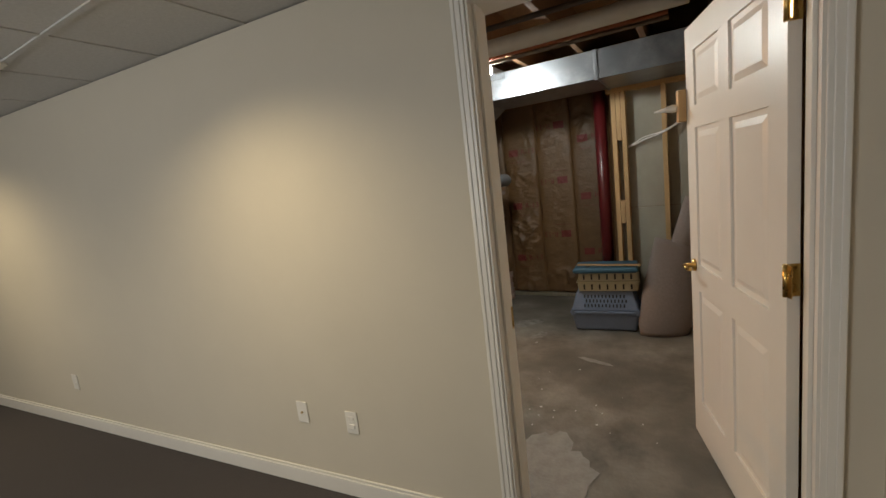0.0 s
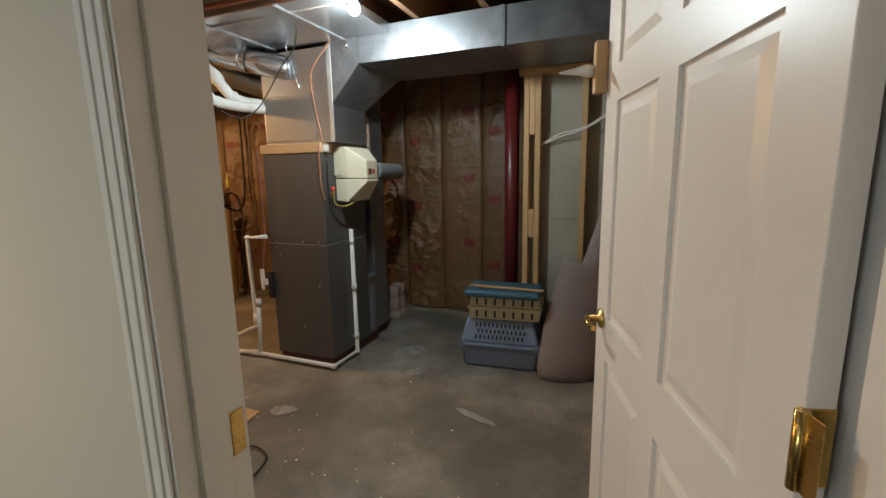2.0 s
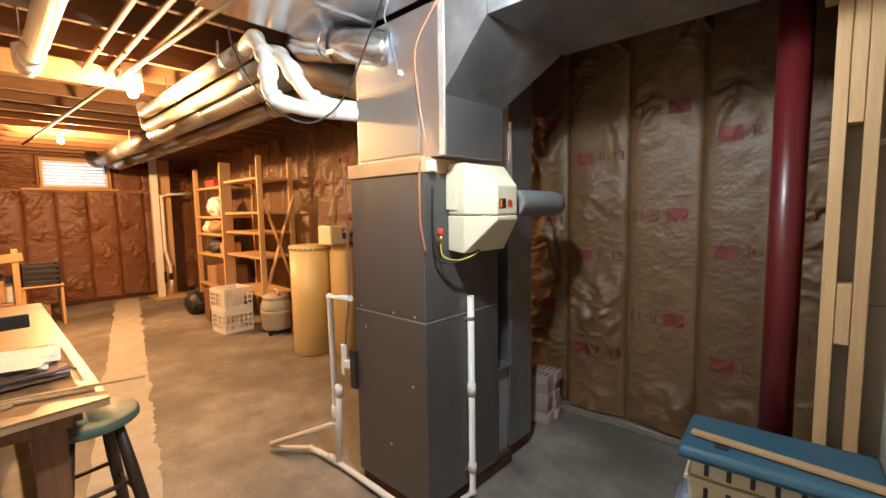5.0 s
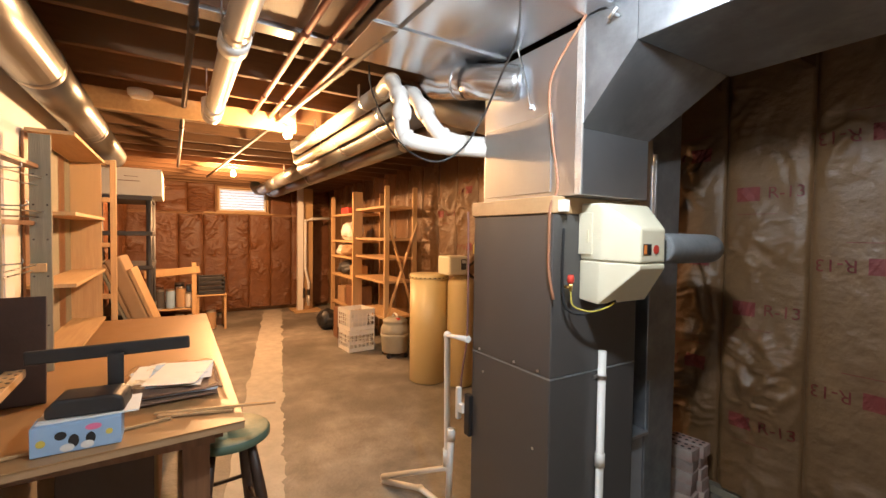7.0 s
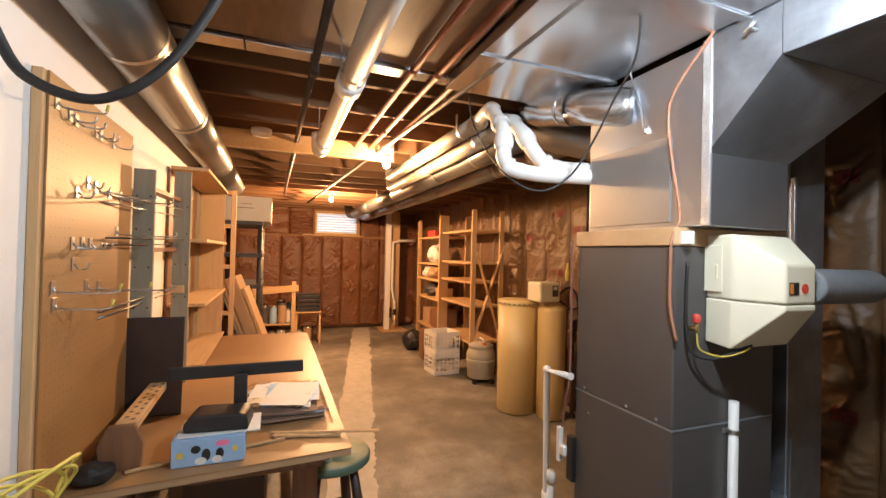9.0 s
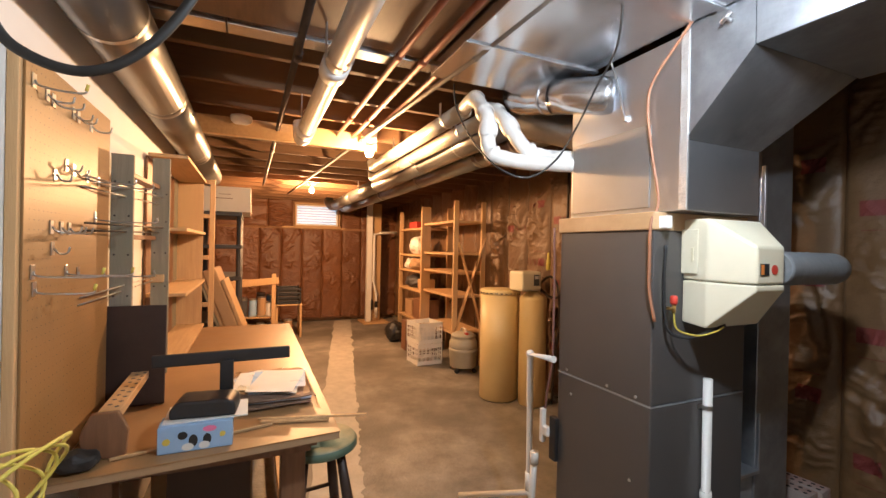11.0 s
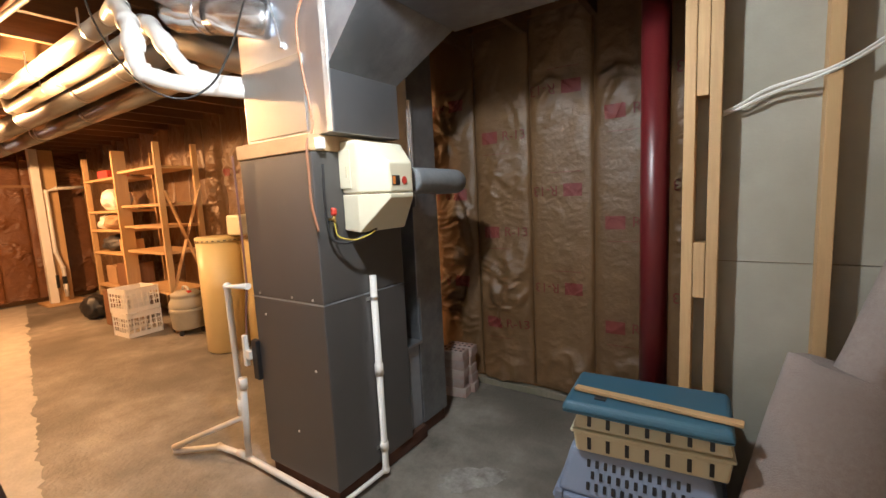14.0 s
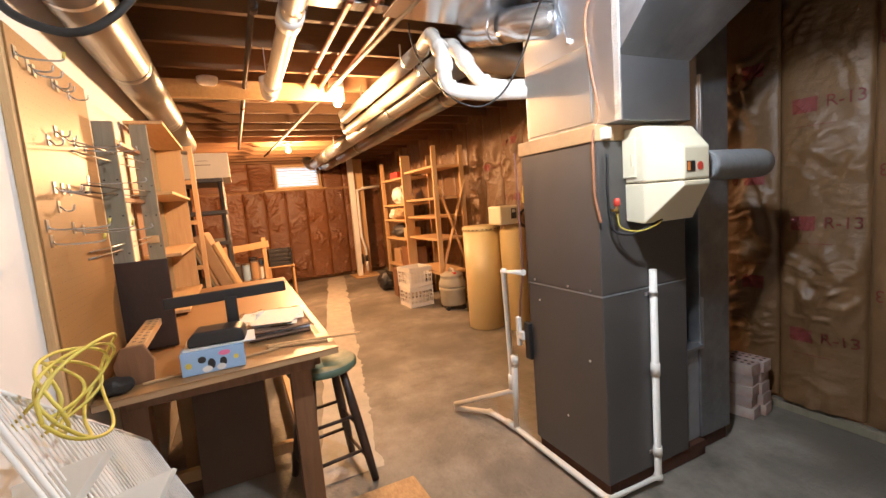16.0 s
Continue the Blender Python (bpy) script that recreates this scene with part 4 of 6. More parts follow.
# ---- white vent pipes and the round branch ----
vent = thing("vent_pipe", (-2.05, 3.95, 1.88), "pair of white wrapped pipes bending up from the plenum", "pipe")
for p in ([(-2.03, 3.985, 1.876), (-2.115, 3.75, 1.880), (-2.122, 3.60, 1.890), (-2.140, 3.562, 1.915), (-2.158, 3.555, 1.960), (-2.162, 3.556, 2.050), (-2.20, 3.565, 2.10), (-2.284, 3.585, 2.165), (-2.37, 3.60, 2.232), (-2.45, 3.61, 2.247), (-2.58, 3.628, 2.236)],
          [(-2.03, 4.06, 1.915), (-2.10, 3.90, 1.914), (-2.118, 3.79, 1.922), (-2.128, 3.74, 1.945), (-2.150, 3.705, 1.995), (-2.221, 3.69, 2.090), (-2.30, 3.695, 2.150), (-2.38, 3.71, 2.196), (-2.46, 3.73, 2.215), (-2.58, 3.758, 2.203)]):
    bm = B()
    q = smooth_path(p, 6)
    ring_sweep(bm, q, [0.035 + 0.003 * noise.noise(Vector((k * 0.5, p[0][1], 0))) for k in range(len(q))], 18)
    part("wrapped_pipe", bm, PVC, vent)
    for k in (14, 26, 36, 46):
        bm = B()
        ring_sweep(bm, q[k:k + 5], [0.039, 0.044, 0.044, 0.043, 0.039], 18, False)
        part("elbow_sleeve", bm, PVC, vent)
br = thing("branch_duct", (-1.72, 3.94, 2.08), "round galvanised branch duct with an adjustable elbow", "duct")
bm = B()
ring_sweep(bm, [(-1.80, 3.96, 2.125), (-1.83, 3.932, 2.13), (-1.845, 3.918, 2.134), (-1.95, 3.865, 2.157), (-2.07, 3.82, 2.184)], [0.079, 0.079, 0.079, 0.078, 0.078], 30)
part("collar", bm, GALV_BRIGHT, br)
bm = B()
q = smooth_path([(-2.07, 3.82, 2.184), (-2.15, 3.795, 2.202), (-2.23, 3.79, 2.225), (-2.30, 3.81, 2.255), (-2.34, 3.85, 2.315)], 4)
ring_sweep(bm, q, [0.079 + (0.004 if k % 4 == 0 else 0) for k in range(len(q))], 30)
part("elbow", bm, GALV_BRIGHT, br)
bm = B()
ring_sweep(bm, [(-2.035, 3.833, 2.176), (-2.055, 3.826, 2.180), (-2.075, 3.818, 2.185)], [0.0795, 0.083, 0.0795], 30, False)
part("crimp_ring", bm, GALV_BRIGHT, br)


def round_duct(x0, x1, y, z, r, material, label, drop=None, rise=None):
    t = thing("round_duct", (x0, y, z - r), label, "duct", "round ducts under the joists")
    n = max(2, int(abs(x1 - x0) / 1.2))
    for k in range(n):
        a, b = x0 + (x1 - x0) * k / n, x0 + (x1 - x0) * (k + 1) / n
        bm = B()
        cyl(bm, (a, y, z), (b, y, z), r, 28)
        part("section", bm, material, t)
        bm = B()
        s = 1 if x1 > x0 else -1
        ring_sweep(bm, [(b - s * 0.05, y, z), (b - s * 0.04, y, z), (b - s * 0.02, y, z), (b + s * 0.01, y, z)], [r * 1.005, r * 1.03, r * 1.03, r * 1.005], 28)
        part("crimp", bm, material, t)
    if drop:
        bm = B()
        q = smooth_path([(x1, y, z)] + drop, 5)
        ring_sweep(bm, q, [r * 1.01] * len(q), 26)
        part("elbow", bm, material, t)
    if rise:
        bm = B()
        q = smooth_path([(x0, y, z)] + rise, 5)
        ring_sweep(bm, q, [r * 1.01 + (0.003 if k % 5 == 0 else 0) for k in range(len(q))], 26)
        part("elbow", bm, material, t)
    for x in (x0 + (x1 - x0) * 0.12, x0 + (x1 - x0) * 0.62):
        bm = B()
        ring_sweep(bm, [(x - 0.012, y, z), (x + 0.012, y, z)], [r * 1.02, r * 1.02], 28, False)
        bx(bm, x - 0.012, x + 0.012, y - r - 0.004, y - r, z, JOIST_Z + 0.02)
        part("hanger_strap", bm, STEEL, t)
    return t


VENT_PVC = mat("aged_pvc", (0.40, 0.35, 0.27), (0.47, 0.42, 0.33), 6, 0.42, 0, 0.02, 60)
round_duct(-2.56, -4.4, 3.63, 2.235, 0.046, VENT_PVC, "long off-white plastic vent pipe below the joists", [(-4.5, 3.63, 2.24), (-4.56, 3.63, 2.30)])
round_duct(-2.56, -4.9, 3.76, 2.20, 0.046, VENT_PVC, "long off-white plastic vent pipe below the joists", [(-5.0, 3.76, 2.22), (-5.06, 3.76, 2.30)])
round_duct(-2.44, -8.1, 3.90, 2.19, 0.085, GALV_ROUND, "long round galvanised duct reaching the window wall", [(-8.3, 3.86, 2.2), (-8.45, 3.84, 2.29)], [(-2.30, 3.96, 2.13), (-2.15, 4.05, 2.07), (-2.04, 4.08, 2.05)])
round_duct(-2.03, -8.3, 4.14, 2.17, 0.085, GALV_ROUND, "long round galvanised duct reaching the far wall", [(-8.45, 4.10, 2.2), (-8.55, 4.08, 2.29)])
round_duct(-1.55, -5.55, 2.17, 2.175, 0.105, GALV_ROUND, "large round galvanised duct along the workbench wall")
bm = B()
q = smooth_path([(-1.55, 2.17, 2.175), (-1.42, 2.17, 2.18), (-1.33, 2.17, 2.23), (-1.30, 2.17, 2.32)], 4)
ring_sweep(bm, q, [0.108 + (0.003 if k % 4 == 0 else 0) for k in range(len(q))], 26)
single("duct_elbow", bm, GALV_ROUND, (-1.4, 2.17, 2.07), "round galvanised elbow turning up into the joists", "duct")
# pale plastic drain line
pv = thing("waste_pipe", (-1.1, 2.87, 2.15), "pale plastic waste pipe hung below the joists", "pipe")
bm = B()
cyl(bm, (0.3, 2.87, 2.205), (-3.35, 2.87, 2.18), 0.046, 22)
part("pipe_length", bm, mat("grey_white_pvc", (0.37, 0.345, 0.30), (0.45, 0.42, 0.37), 9, 0.42), pv)
for x in (-2.15, -3.15):
    bm = B()
    cyl(bm, (x, 2.87, 2.19), (x - 0.11, 2.87, 2.189), 0.056, 22)
    part("coupling", bm, PVC, pv)
bm = B()
q = smooth_path([(-3.3, 2.87, 2.18), (-3.42, 2.87, 2.185), (-3.5, 2.87, 2.22), (-3.52, 2.87, 2.31)], 4)
ring_sweep(bm, q, [0.053] * len(q), 20)
part("elbow", bm, PVC, pv)
for x in (-2.08, -2.95):
    bm = B()
    bx(bm, x - 0.012, x + 0.012, 2.815, 2.819, 2.17, 2.33)
    ring_sweep(bm, [(x - 0.012, 2.87, 2.19), (x + 0.012, 2.87, 2.19)], [0.052, 0.052], 22, False)
    part("hanger_strap", bm, STEEL, pv)
for y in (3.13, 3.24, 3.345):
    pipe("copper_pipe", [[(0.2, y, 2.275), (-3.9, y, 2.275)]], 0.0135, COPPER, (-1.0, y, 2.26), "copper water pipe below the joists", "pipe", group="copper pipes",
         couplings=[((-2.15, y, 2.275), (-2.21, y, 2.275)), ((-3.1, y, 2.275), (-3.15, y, 2.275))])
pipe("conduit", [[(0.2, 3.44, 2.27), (-2.0, 3.40, 2.255), (-7.2, 3.05, 2.235)]], 0.013, STEELPIPE, (-1.0, 3.4, 2.25), "grey steel conduit under the joists", "conduit")
pipe("iron_pipe", [[(0.2, 2.755, 2.265), (-6.6, 2.70, 2.265)]], 0.015, IRON, (-1.0, 2.75, 2.25), "black iron gas pipe under the joists", "pipe",
     couplings=[((-2.3, 2.74, 2.265), (-2.37, 2.74, 2.265)), ((-4.2, 2.72, 2.265), (-4.27, 2.72, 2.265))])
# joist pans and the cross strip
bm = B()
bx(bm, -2.20, -1.24, 2.06, 3.29, 2.300, 2.309)
single("joist_pan", bm, mat("pan_board", (0.14, 0.075, 0.036), (0.25, 0.145, 0.072), 6, 0.5, 0, 0.08, 60, (1, 6, 1), c3=(0.17, 0.095, 0.046), big=3), (-1.7, 2.7, 2.30), "brown board panel closing a joist bay", "panel")
strip = thing("cross_duct", (-2.25, 2.1, 2.22), "narrow galvanised strip duct across the joists", "duct")
for k in range(4):
    bm = B()
    y0 = 2.06 + k * 0.42
    bx(bm, -2.30, -2.215, y0, y0 + 0.415, 2.285, 2.3095, 0.003)
    part("section", bm, GALV_BRIGHT, strip)
bm = B()
bx(bm, -3.64, -3.60, 2.06, 3.42, 2.19, 2.309, 0.003)
single("header_beam", bm, PINE_X, (-3.62, 2.1, 2.19), "pale pine header under the joists", "beam")
bm = B()
lathe(bm, (-3.56, 2.50, 2.265), [(0.05, 0.0), (0.062, 0.012), (0.065, 0.03), (0.065, 0.044)], 28)
single("smoke_detector", bm, WHITEPLASTIC, (-3.56, 2.50, 2.265), "round white smoke detector", "smoke detector")
bm = B()
bx(bm, -3.70, -3.655, 2.25, 2.75, 2.20, 2.285, 0.002)
single("batten", bm, GREYWOOD, (-3.68, 2.3, 2.2), "short grey board fixed below a joist", "board")


def bulb(c, mat_glow, label):
    t = thing("bulb_fixture", (c[0], c[1], c[2] + 0.03), label, "light bulb", "bare bulbs")
    bm = B()
    lathe(bm, (c[0], c[1], c[2] + 0.030), [(0.004, 0.0), (0.018, 0.004), (0.028, 0.018), (0.030, 0.032), (0.024, 0.052), (0.014, 0.070), (0.013, 0.080)], 18)
    part("bulb", bm, mat_glow, t, "lit glass bulb")
    bm = B()
    lathe(bm, (c[0], c[1], c[2] + 0.105), [(0.020, 0), (0.024, 0.006), (0.024, 0.02), (0.05, 0.03), (0.055, max(0.035, JOIST_Z - c[2] - 0.100))], 22)
    part("lampholder", bm, WHITEPLASTIC, t)


bulb(BULB_A, BULBGLOW_W, "bare white bulb in a ceiling holder")
bulb(BULB_B, BULBGLOW, "bare warm bulb in a ceiling holder")
bulb(BULB_C, BULBGLOW, "bare warm bulb in a ceiling holder")

# ---- window ----
win = thing("window_1", (FAR_X - 0.09, WY0, WZ0), "small basement window with a pine surround", "window", kind="structure")
bm = B()
bx(bm, FAR_X - 0.20, FAR_X + 0.03, WY0 - 0.04, WY1 + 0.04, WZ0 - 0.035, WZ0, 0.003)
bx(bm, FAR_X - 0.20, FAR_X + 0.02, WY0 - 0.03, WY0, WZ0, WZ1, 0.003)
bx(bm, FAR_X - 0.20, FAR_X + 0.02, WY1, WY1 + 0.03, WZ0, WZ1, 0.003)
bx(bm, FAR_X - 0.20, FAR_X + 0.02, WY0 - 0.03, WY1 + 0.03, WZ1, WZ1 + 0.03, 0.003)
part("window_surround", bm, PINE, win)
bm = B()
bx(bm, FAR_X + 0.03, FAR_X + 0.06, WY0 - 0.25, WY1 + 0.12, WZ0 - 0.06, WZ0 - 0.03, 0.003)
part("window_sill", bm, PINE, win)
bm = B()
for y0, y1, z0, z1 in ((WY0, WY1, WZ0, WZ0 + 0.03), (WY0, WY1, WZ1 - 0.03, WZ1), (WY0, WY0 + 0.03, WZ0 + 0.03, WZ1 - 0.03), (WY1 - 0.03, WY1, WZ0 + 0.03, WZ1 - 0.03)):
    bx(bm, FAR_X - 0.13, FAR_X - 0.09, y0, y1, z0, z1, 0.003)
part("window_frame", bm, WHITEPLASTIC, win)
bm = B()
bx(bm, FAR_X - 0.112, FAR_X - 0.108, WY0 + 0.03, WY1 - 0.03, WZ0 + 0.03, WZ1 - 0.03)
part("pane", bm, GLASS, win).visible_shadow = False
for k in range(7):
    bm = B()
    z = WZ0 + 0.03 + k * 0.052
    bx(bm, FAR_X - 0.42, FAR_X - 0.40, WY0 - 0.2, WY1 + 0.2, z, z + 0.026, 0.008)
    part("well_rib", bm, WHITEPLASTIC, win)
bm = B()
bx(bm, FAR_X - 0.52, FAR_X - 0.50, WY0 - 0.6, WY1 + 0.6, WZ0 - 0.4, WZ1 + 0.5)
structure("backdrop", bm, SKYGLOW, "pale daylight outside the window", "backdrop")

# ---- workbench and what lies on it ----
TZ = 0.80
tbl = thing("workbench", (-3.1, 2.45, 0), "long hardboard-topped workbench on brown board legs", "workbench")
bm = B()
prism(bm, [(-1.955, 2.06), (-2.02, 2.885), (-4.36, 2.885), (-4.36, 2.06)], TZ - 0.006, TZ, 0.0015)
part("tabletop", bm, HARDBOARD, tbl)
bm = B()
prism(bm, [(-1.957, 2.061), (-2.022, 2.883), (-4.358, 2.883), (-4.358, 2.061)], TZ - 0.028, TZ - 0.0065, 0.002)
part("top_core", bm, CARD, tbl)
bm = B()
bx(bm, -2.20, -2.16, 2.10, 2.80, TZ - 0.12, TZ - 0.029, 0.003)
bx(bm, -4.30, -2.2, 2.79, 2.83, TZ - 0.12, TZ - 0.029, 0.003)
part("apron", bm, BROWNWOOD, tbl)
for x, y in ((-2.24, 2.74), (-4.25, 2.74), (-2.24, 2.12), (-4.25, 2.12)):
    bm = B()
    bx(bm, x - 0.045, x + 0.045, y - 0.045, y + 0.045, 0, TZ - 0.03, 0.004)
    part("leg", bm, BROWNWOOD, tbl)
bm = B()
bx(bm, -2.70, -2.66, 2.12, 2.70, 0.06, 0.12, 0.003)
bx(bm, -4.2, -2.29, 2.73, 2.77, 0.10, 0.17, 0.003)
part("stretcher", bm, PINE, tbl)
bm = B()
bx(bm, -0.01, 0.01, -0.17, 0.17, 0, 0.62, 0.003, pose(-2.62, 2.42, 0.003, 0, -9, 0))
single("leaning_board", bm, mat("brown_sheet", (0.10, 0.062, 0.042), (0.145, 0.09, 0.06), 5, 0.6, 0, 0.08, 50, c3=(0.115, 0.07, 0.047), big=3), (-2.62, 2.40, 0.0), "dark brown sheet leaning under the workbench", "board")
bm = B()
bx(bm, -3.5, -2.9, 2.15, 2.60, 0.0, 0.42, 0.006)
single("cardboard_box", bm, CARD, (-3.2, 2.38, 0), "brown cardboard box under the workbench", "box")

# pegboard
peg = thing("pegboard", (-2.17, 2.05, TZ), "tan pegboard panel with steel hooks on the wall", "pegboard")
bm = B()
bx(bm, -2.52, -1.83, 2.055, 2.061, TZ + 0.002, 1.95, 0.001)
part("panel", bm, PEGBOARD, peg)
for x0, x1 in ((-1.85, -1.812), (-2.53, -2.49)):
    bm = B()
    bx(bm, x0, x1, 2.031, 2.0545, TZ + 0.002, 1.95, 0.002)
    part("furring_strip", bm, PINE, peg)
bm = B()
for i in range(25):
    for j in range(44):
        x, z = -1.86 - i * 0.0265, TZ + 0.03 + j * 0.0258
        r = bmesh.ops.create_circle(bm, cap_ends=True, radius=0.0019, segments=6, matrix=pose(x, 2.0614, z, 90))
part("perforation", bm, BLACK, peg)


def hook(x, z, long, drop=0.02, tip=False):
    bm = B()
    y = 2.062
    p = [(x, y + 0.002, z + 0.012), (x, y + 0.012, z), (x - 0.01, y + long * 0.5, z - 0.004), (x - 0.012, y + long, z - 0.002), (x - 0.012, y + long + 0.006, z + drop)]
    cord(bm, p, 0.0028, 6, 5)
    bx(bm, x - 0.012, x + 0.012, y, y + 0.002, z - 0.008, z + 0.030, 0.0008)
    t = thing("peg_hook", (x, y, z), "zinc wire hook on the pegboard" + (" with a yellow tip" if tip else ""), "hook", "pegboard hooks")
    part("wire_hook", bm, STEEL, t)
    if tip:
        bm = B()
        cyl(bm, (x - 0.012, y + long + 0.004, z + drop - 0.012), (x - 0.012, y + long + 0.008, z + drop + 0.006), 0.0042, 8)
        part("tip", bm, YELLOW, t)


for x, z, lg, tip in ((-1.87, 1.87, 0.10, True), (-1.95, 1.86, 0.05, False), (-1.99, 1.855, 0.06, False), (-2.14, 1.86, 0.04, False), (-2.18, 1.86, 0.04, False), (-2.30, 1.86, 0.05, False),
                      (-2.09, 1.69, 0.03, False), (-2.01, 1.65, 0.03, False), (-2.15, 1.685, 0.03, False), (-2.27, 1.68, 0.13, False), (-2.39, 1.68, 0.16, False), (-2.36, 1.55, 0.18, False),
                      (-1.99, 1.50, 0.06, False), (-2.06, 1.50, 0.05, False), (-2.12, 1.50, 0.05, False), (-2.0, 1.44, 0.03, False), (-1.88, 1.38, 0.14, True), (-1.89, 1.335, 0.12, True), (-2.10, 1.37, 0.16, True), (-2.2, 1.36, 0.2, False)):
    hook(x, z, lg, 0.016, tip)

# weathered rack
rk = thing("board_rack", (-2.85, 2.1, TZ), "weathered grey board uprights with crosspieces on the workbench", "rack")
for x, y, top in ((-2.60, 2.085, 1.835), (-3.05, 2.146, 1.905)):
    bm = B()
    bx(bm, x - 0.010, x + 0.010, y - 0.037, y + 0.041, TZ + 0.001, top, 0.003)
    part("upright", bm, GREYWOOD, rk)
    for z in (1.02, 1.25, 1.42, 1.58, 1.72):
        for s in (-0.022, 0.026):
            bm = B()
            cyl(bm, (x + 0.009, y + s, z), (x + 0.0115, y + s, z), 0.004, 8)
            part("nail", bm, IRON, rk)
for z, hh in ((1.755, 0.05), (1.495, 0.022)):
    bm = B()
    beam(bm, (-2.612, 2.095, z), (-3.038, 2.12, z), hh, 0.02, 0.002)
    part("crosspiece", bm, BROWNWOOD, rk)
for y, z, m in ((2.155, 1.70, STEEL), (2.135, 1.665, STEEL), (2.16, 1.545, IRON), (2.14, 1.52, IRON), (2.135, 1.30, STEEL), (2.12, 1.275, STEEL)):
    bm = B()
    cyl(bm, (-2.20, 2.066 + (y - 2.13) * 0.4, z - 0.012), (-3.035, y, z + 0.004), 0.0032, 8)
    part("steel_rod", bm, m, rk)
bm = B()
bx(bm, -3.038, -3.02, 2.11, 2.17, 1.27, 1.31, 0.003)
part("cleat", bm, PINE, rk)
# open wooden shelves
sh = thing("wooden_shelf", (-3.8, 2.15, TZ), "open pine shelf unit with a plank back on the workbench", "shelf")
SX0, SX1, SY0, SY1 = -4.35, -3.25, 2.035, 2.25
for x in (SX0,):
    bm = B()
    bx(bm, x - 0.01, x + 0.01, SY0, SY1 - 0.03, TZ + 0.001, 1.96, 0.002)
    part("side", bm, PINE, sh)
for z in (0.82, 1.17, 1.54, 1.95):
    bm = B()
    bx(bm, SX0 + 0.011, SX1 - 0.011, SY0 + 0.013, SY1 - 0.01, z, z + 0.019, 0.002)
    part("shelf", bm, PINE_X, sh)
for k in range(6):
    bm = B()
    x = SX0 + 0.012 + k * 0.180
    bx(bm, x, x + 0.176, SY0, SY0 + 0.012, TZ + 0.002, 1.95, 0.002)
    part("back_plank", bm, BROWNWOOD if k % 2 else GREYWOOD, sh)
lad = thing("ladder_frame", (-4.45, 2.2, 0), "pale pine ladder frame beside the shelves", "frame")
for y in (2.165, 2.275):
    bm = B()
    bx(bm, -4.50, -4.46, y - 0.019, y + 0.019, 0.0, 2.00, 0.003)
    part("rail", bm, PINE, lad)
for z in (0.5, 0.95, 1.34, 1.68, 1.96):
    bm = B()
    bx(bm, -4.50, -4.462, 2.1845, 2.2555, z, z + 0.035, 0.003)
    part("rung", bm, PINE, lad)

# loose things on the bench
bm = B()
bx(bm, -0.006, 0.006, -0.108, 0.108, 0, 0.41, 0.003, pose(-2.56, 2.145, TZ + 0.001, 0, -3, 0))
single("dark_board", bm, DARKWOOD, (-2.56, 2.14, TZ), "dark brown board standing on the bench", "board")
rail = thing("wooden_holder", (-2.35, 2.15, TZ), "drilled wooden bar on hexagonal end blocks", "tool holder")
bm = B()
beam(bm, (-2.10, 2.175, TZ + 0.125), (-2.60, 2.165, TZ + 0.125), 0.06, 0.03, 0.003)
part("bar", bm, PINE_X, rail)
for x in (-2.085, -2.615):
    bm = B()
    prism(bm, [(-0.055, 0.0), (0.055, 0.0), (0.062, 0.08), (0.035, 0.14), (-0.035, 0.14), (-0.062, 0.08)], -0.012, 0.012, 0.003, pose(x, 2.17, TZ + 0.001, 90, 0, 90))
    part("end_block", bm, BROWNWOOD, rail)
bm = B()
for k in range(9):
    for s in (-0.012, 0.012):
        cyl(bm, (-2.15 - k * 0.05 + s, 2.175 + s, TZ + 0.137), (-2.15 - k * 0.05 + s, 2.175 + s, TZ + 0.1405), 0.007, 10)
part("drilled_holes", bm, BLACK, rail)

box = thing("toy_box", (-2.08, 2.42, TZ), "light blue cardboard box with plain coloured shapes", "box")
bm = B()
bx(bm, -2.13, -2.035, 2.315, 2.53, TZ + 0.001, TZ + 0.088, 0.003)
part("carton", bm, TOYBLUE, box)


def spot(bm, y, z, ry, rz):
    c = bm.verts.new((-2.0342, y, z))
    ring = [bm.verts.new((-2.0342, y + ry * math.cos(a * math.tau / 18), z + rz * math.sin(a * math.tau / 18))) for a in range(18)]
    for k in range(18):
        bm.faces.new((c, ring[k], ring[(k + 1) % 18]))


for nm, m, spots in (("yellow_spot", YELLOW, [(2.34, 0.84, 0.011, 0.011), (2.50, 0.845, 0.009, 0.009)]), ("dark_spot", BLACK, [(2.385, 0.855, 0.014, 0.013), (2.415, 0.835, 0.013, 0.020), (2.455, 0.835, 0.012, 0.018)]),
                     ("pink_spot", PINK, [(2.462, 0.868, 0.020, 0.010)]), ("white_spot", PAPER, [(2.40, 0.817, 0.017, 0.012), (2.447, 0.817, 0.016, 0.012)])):
    for y, z, a, b in spots:
        bm = B()
        spot(bm, y, z, a, b)
        if nm == "white_spot":
            bmesh.ops.translate(bm, vec=(0.0004, 0, 0), verts=bm.verts)
        part(nm, bm, m, box)
st = thing("black_stand", (-2.13, 2.44, TZ + 0.088), "black plastic stand with a long crossbar on the toy box", "stand")
bm = B()
bx(bm, -2.21, -2.05, 2.325, 2.575, TZ + 0.089, TZ + 0.094, 0.001, pose(0, 0, 0))
part("white_card", bm, PAPER, st, "white card under the stand")
bm = B()
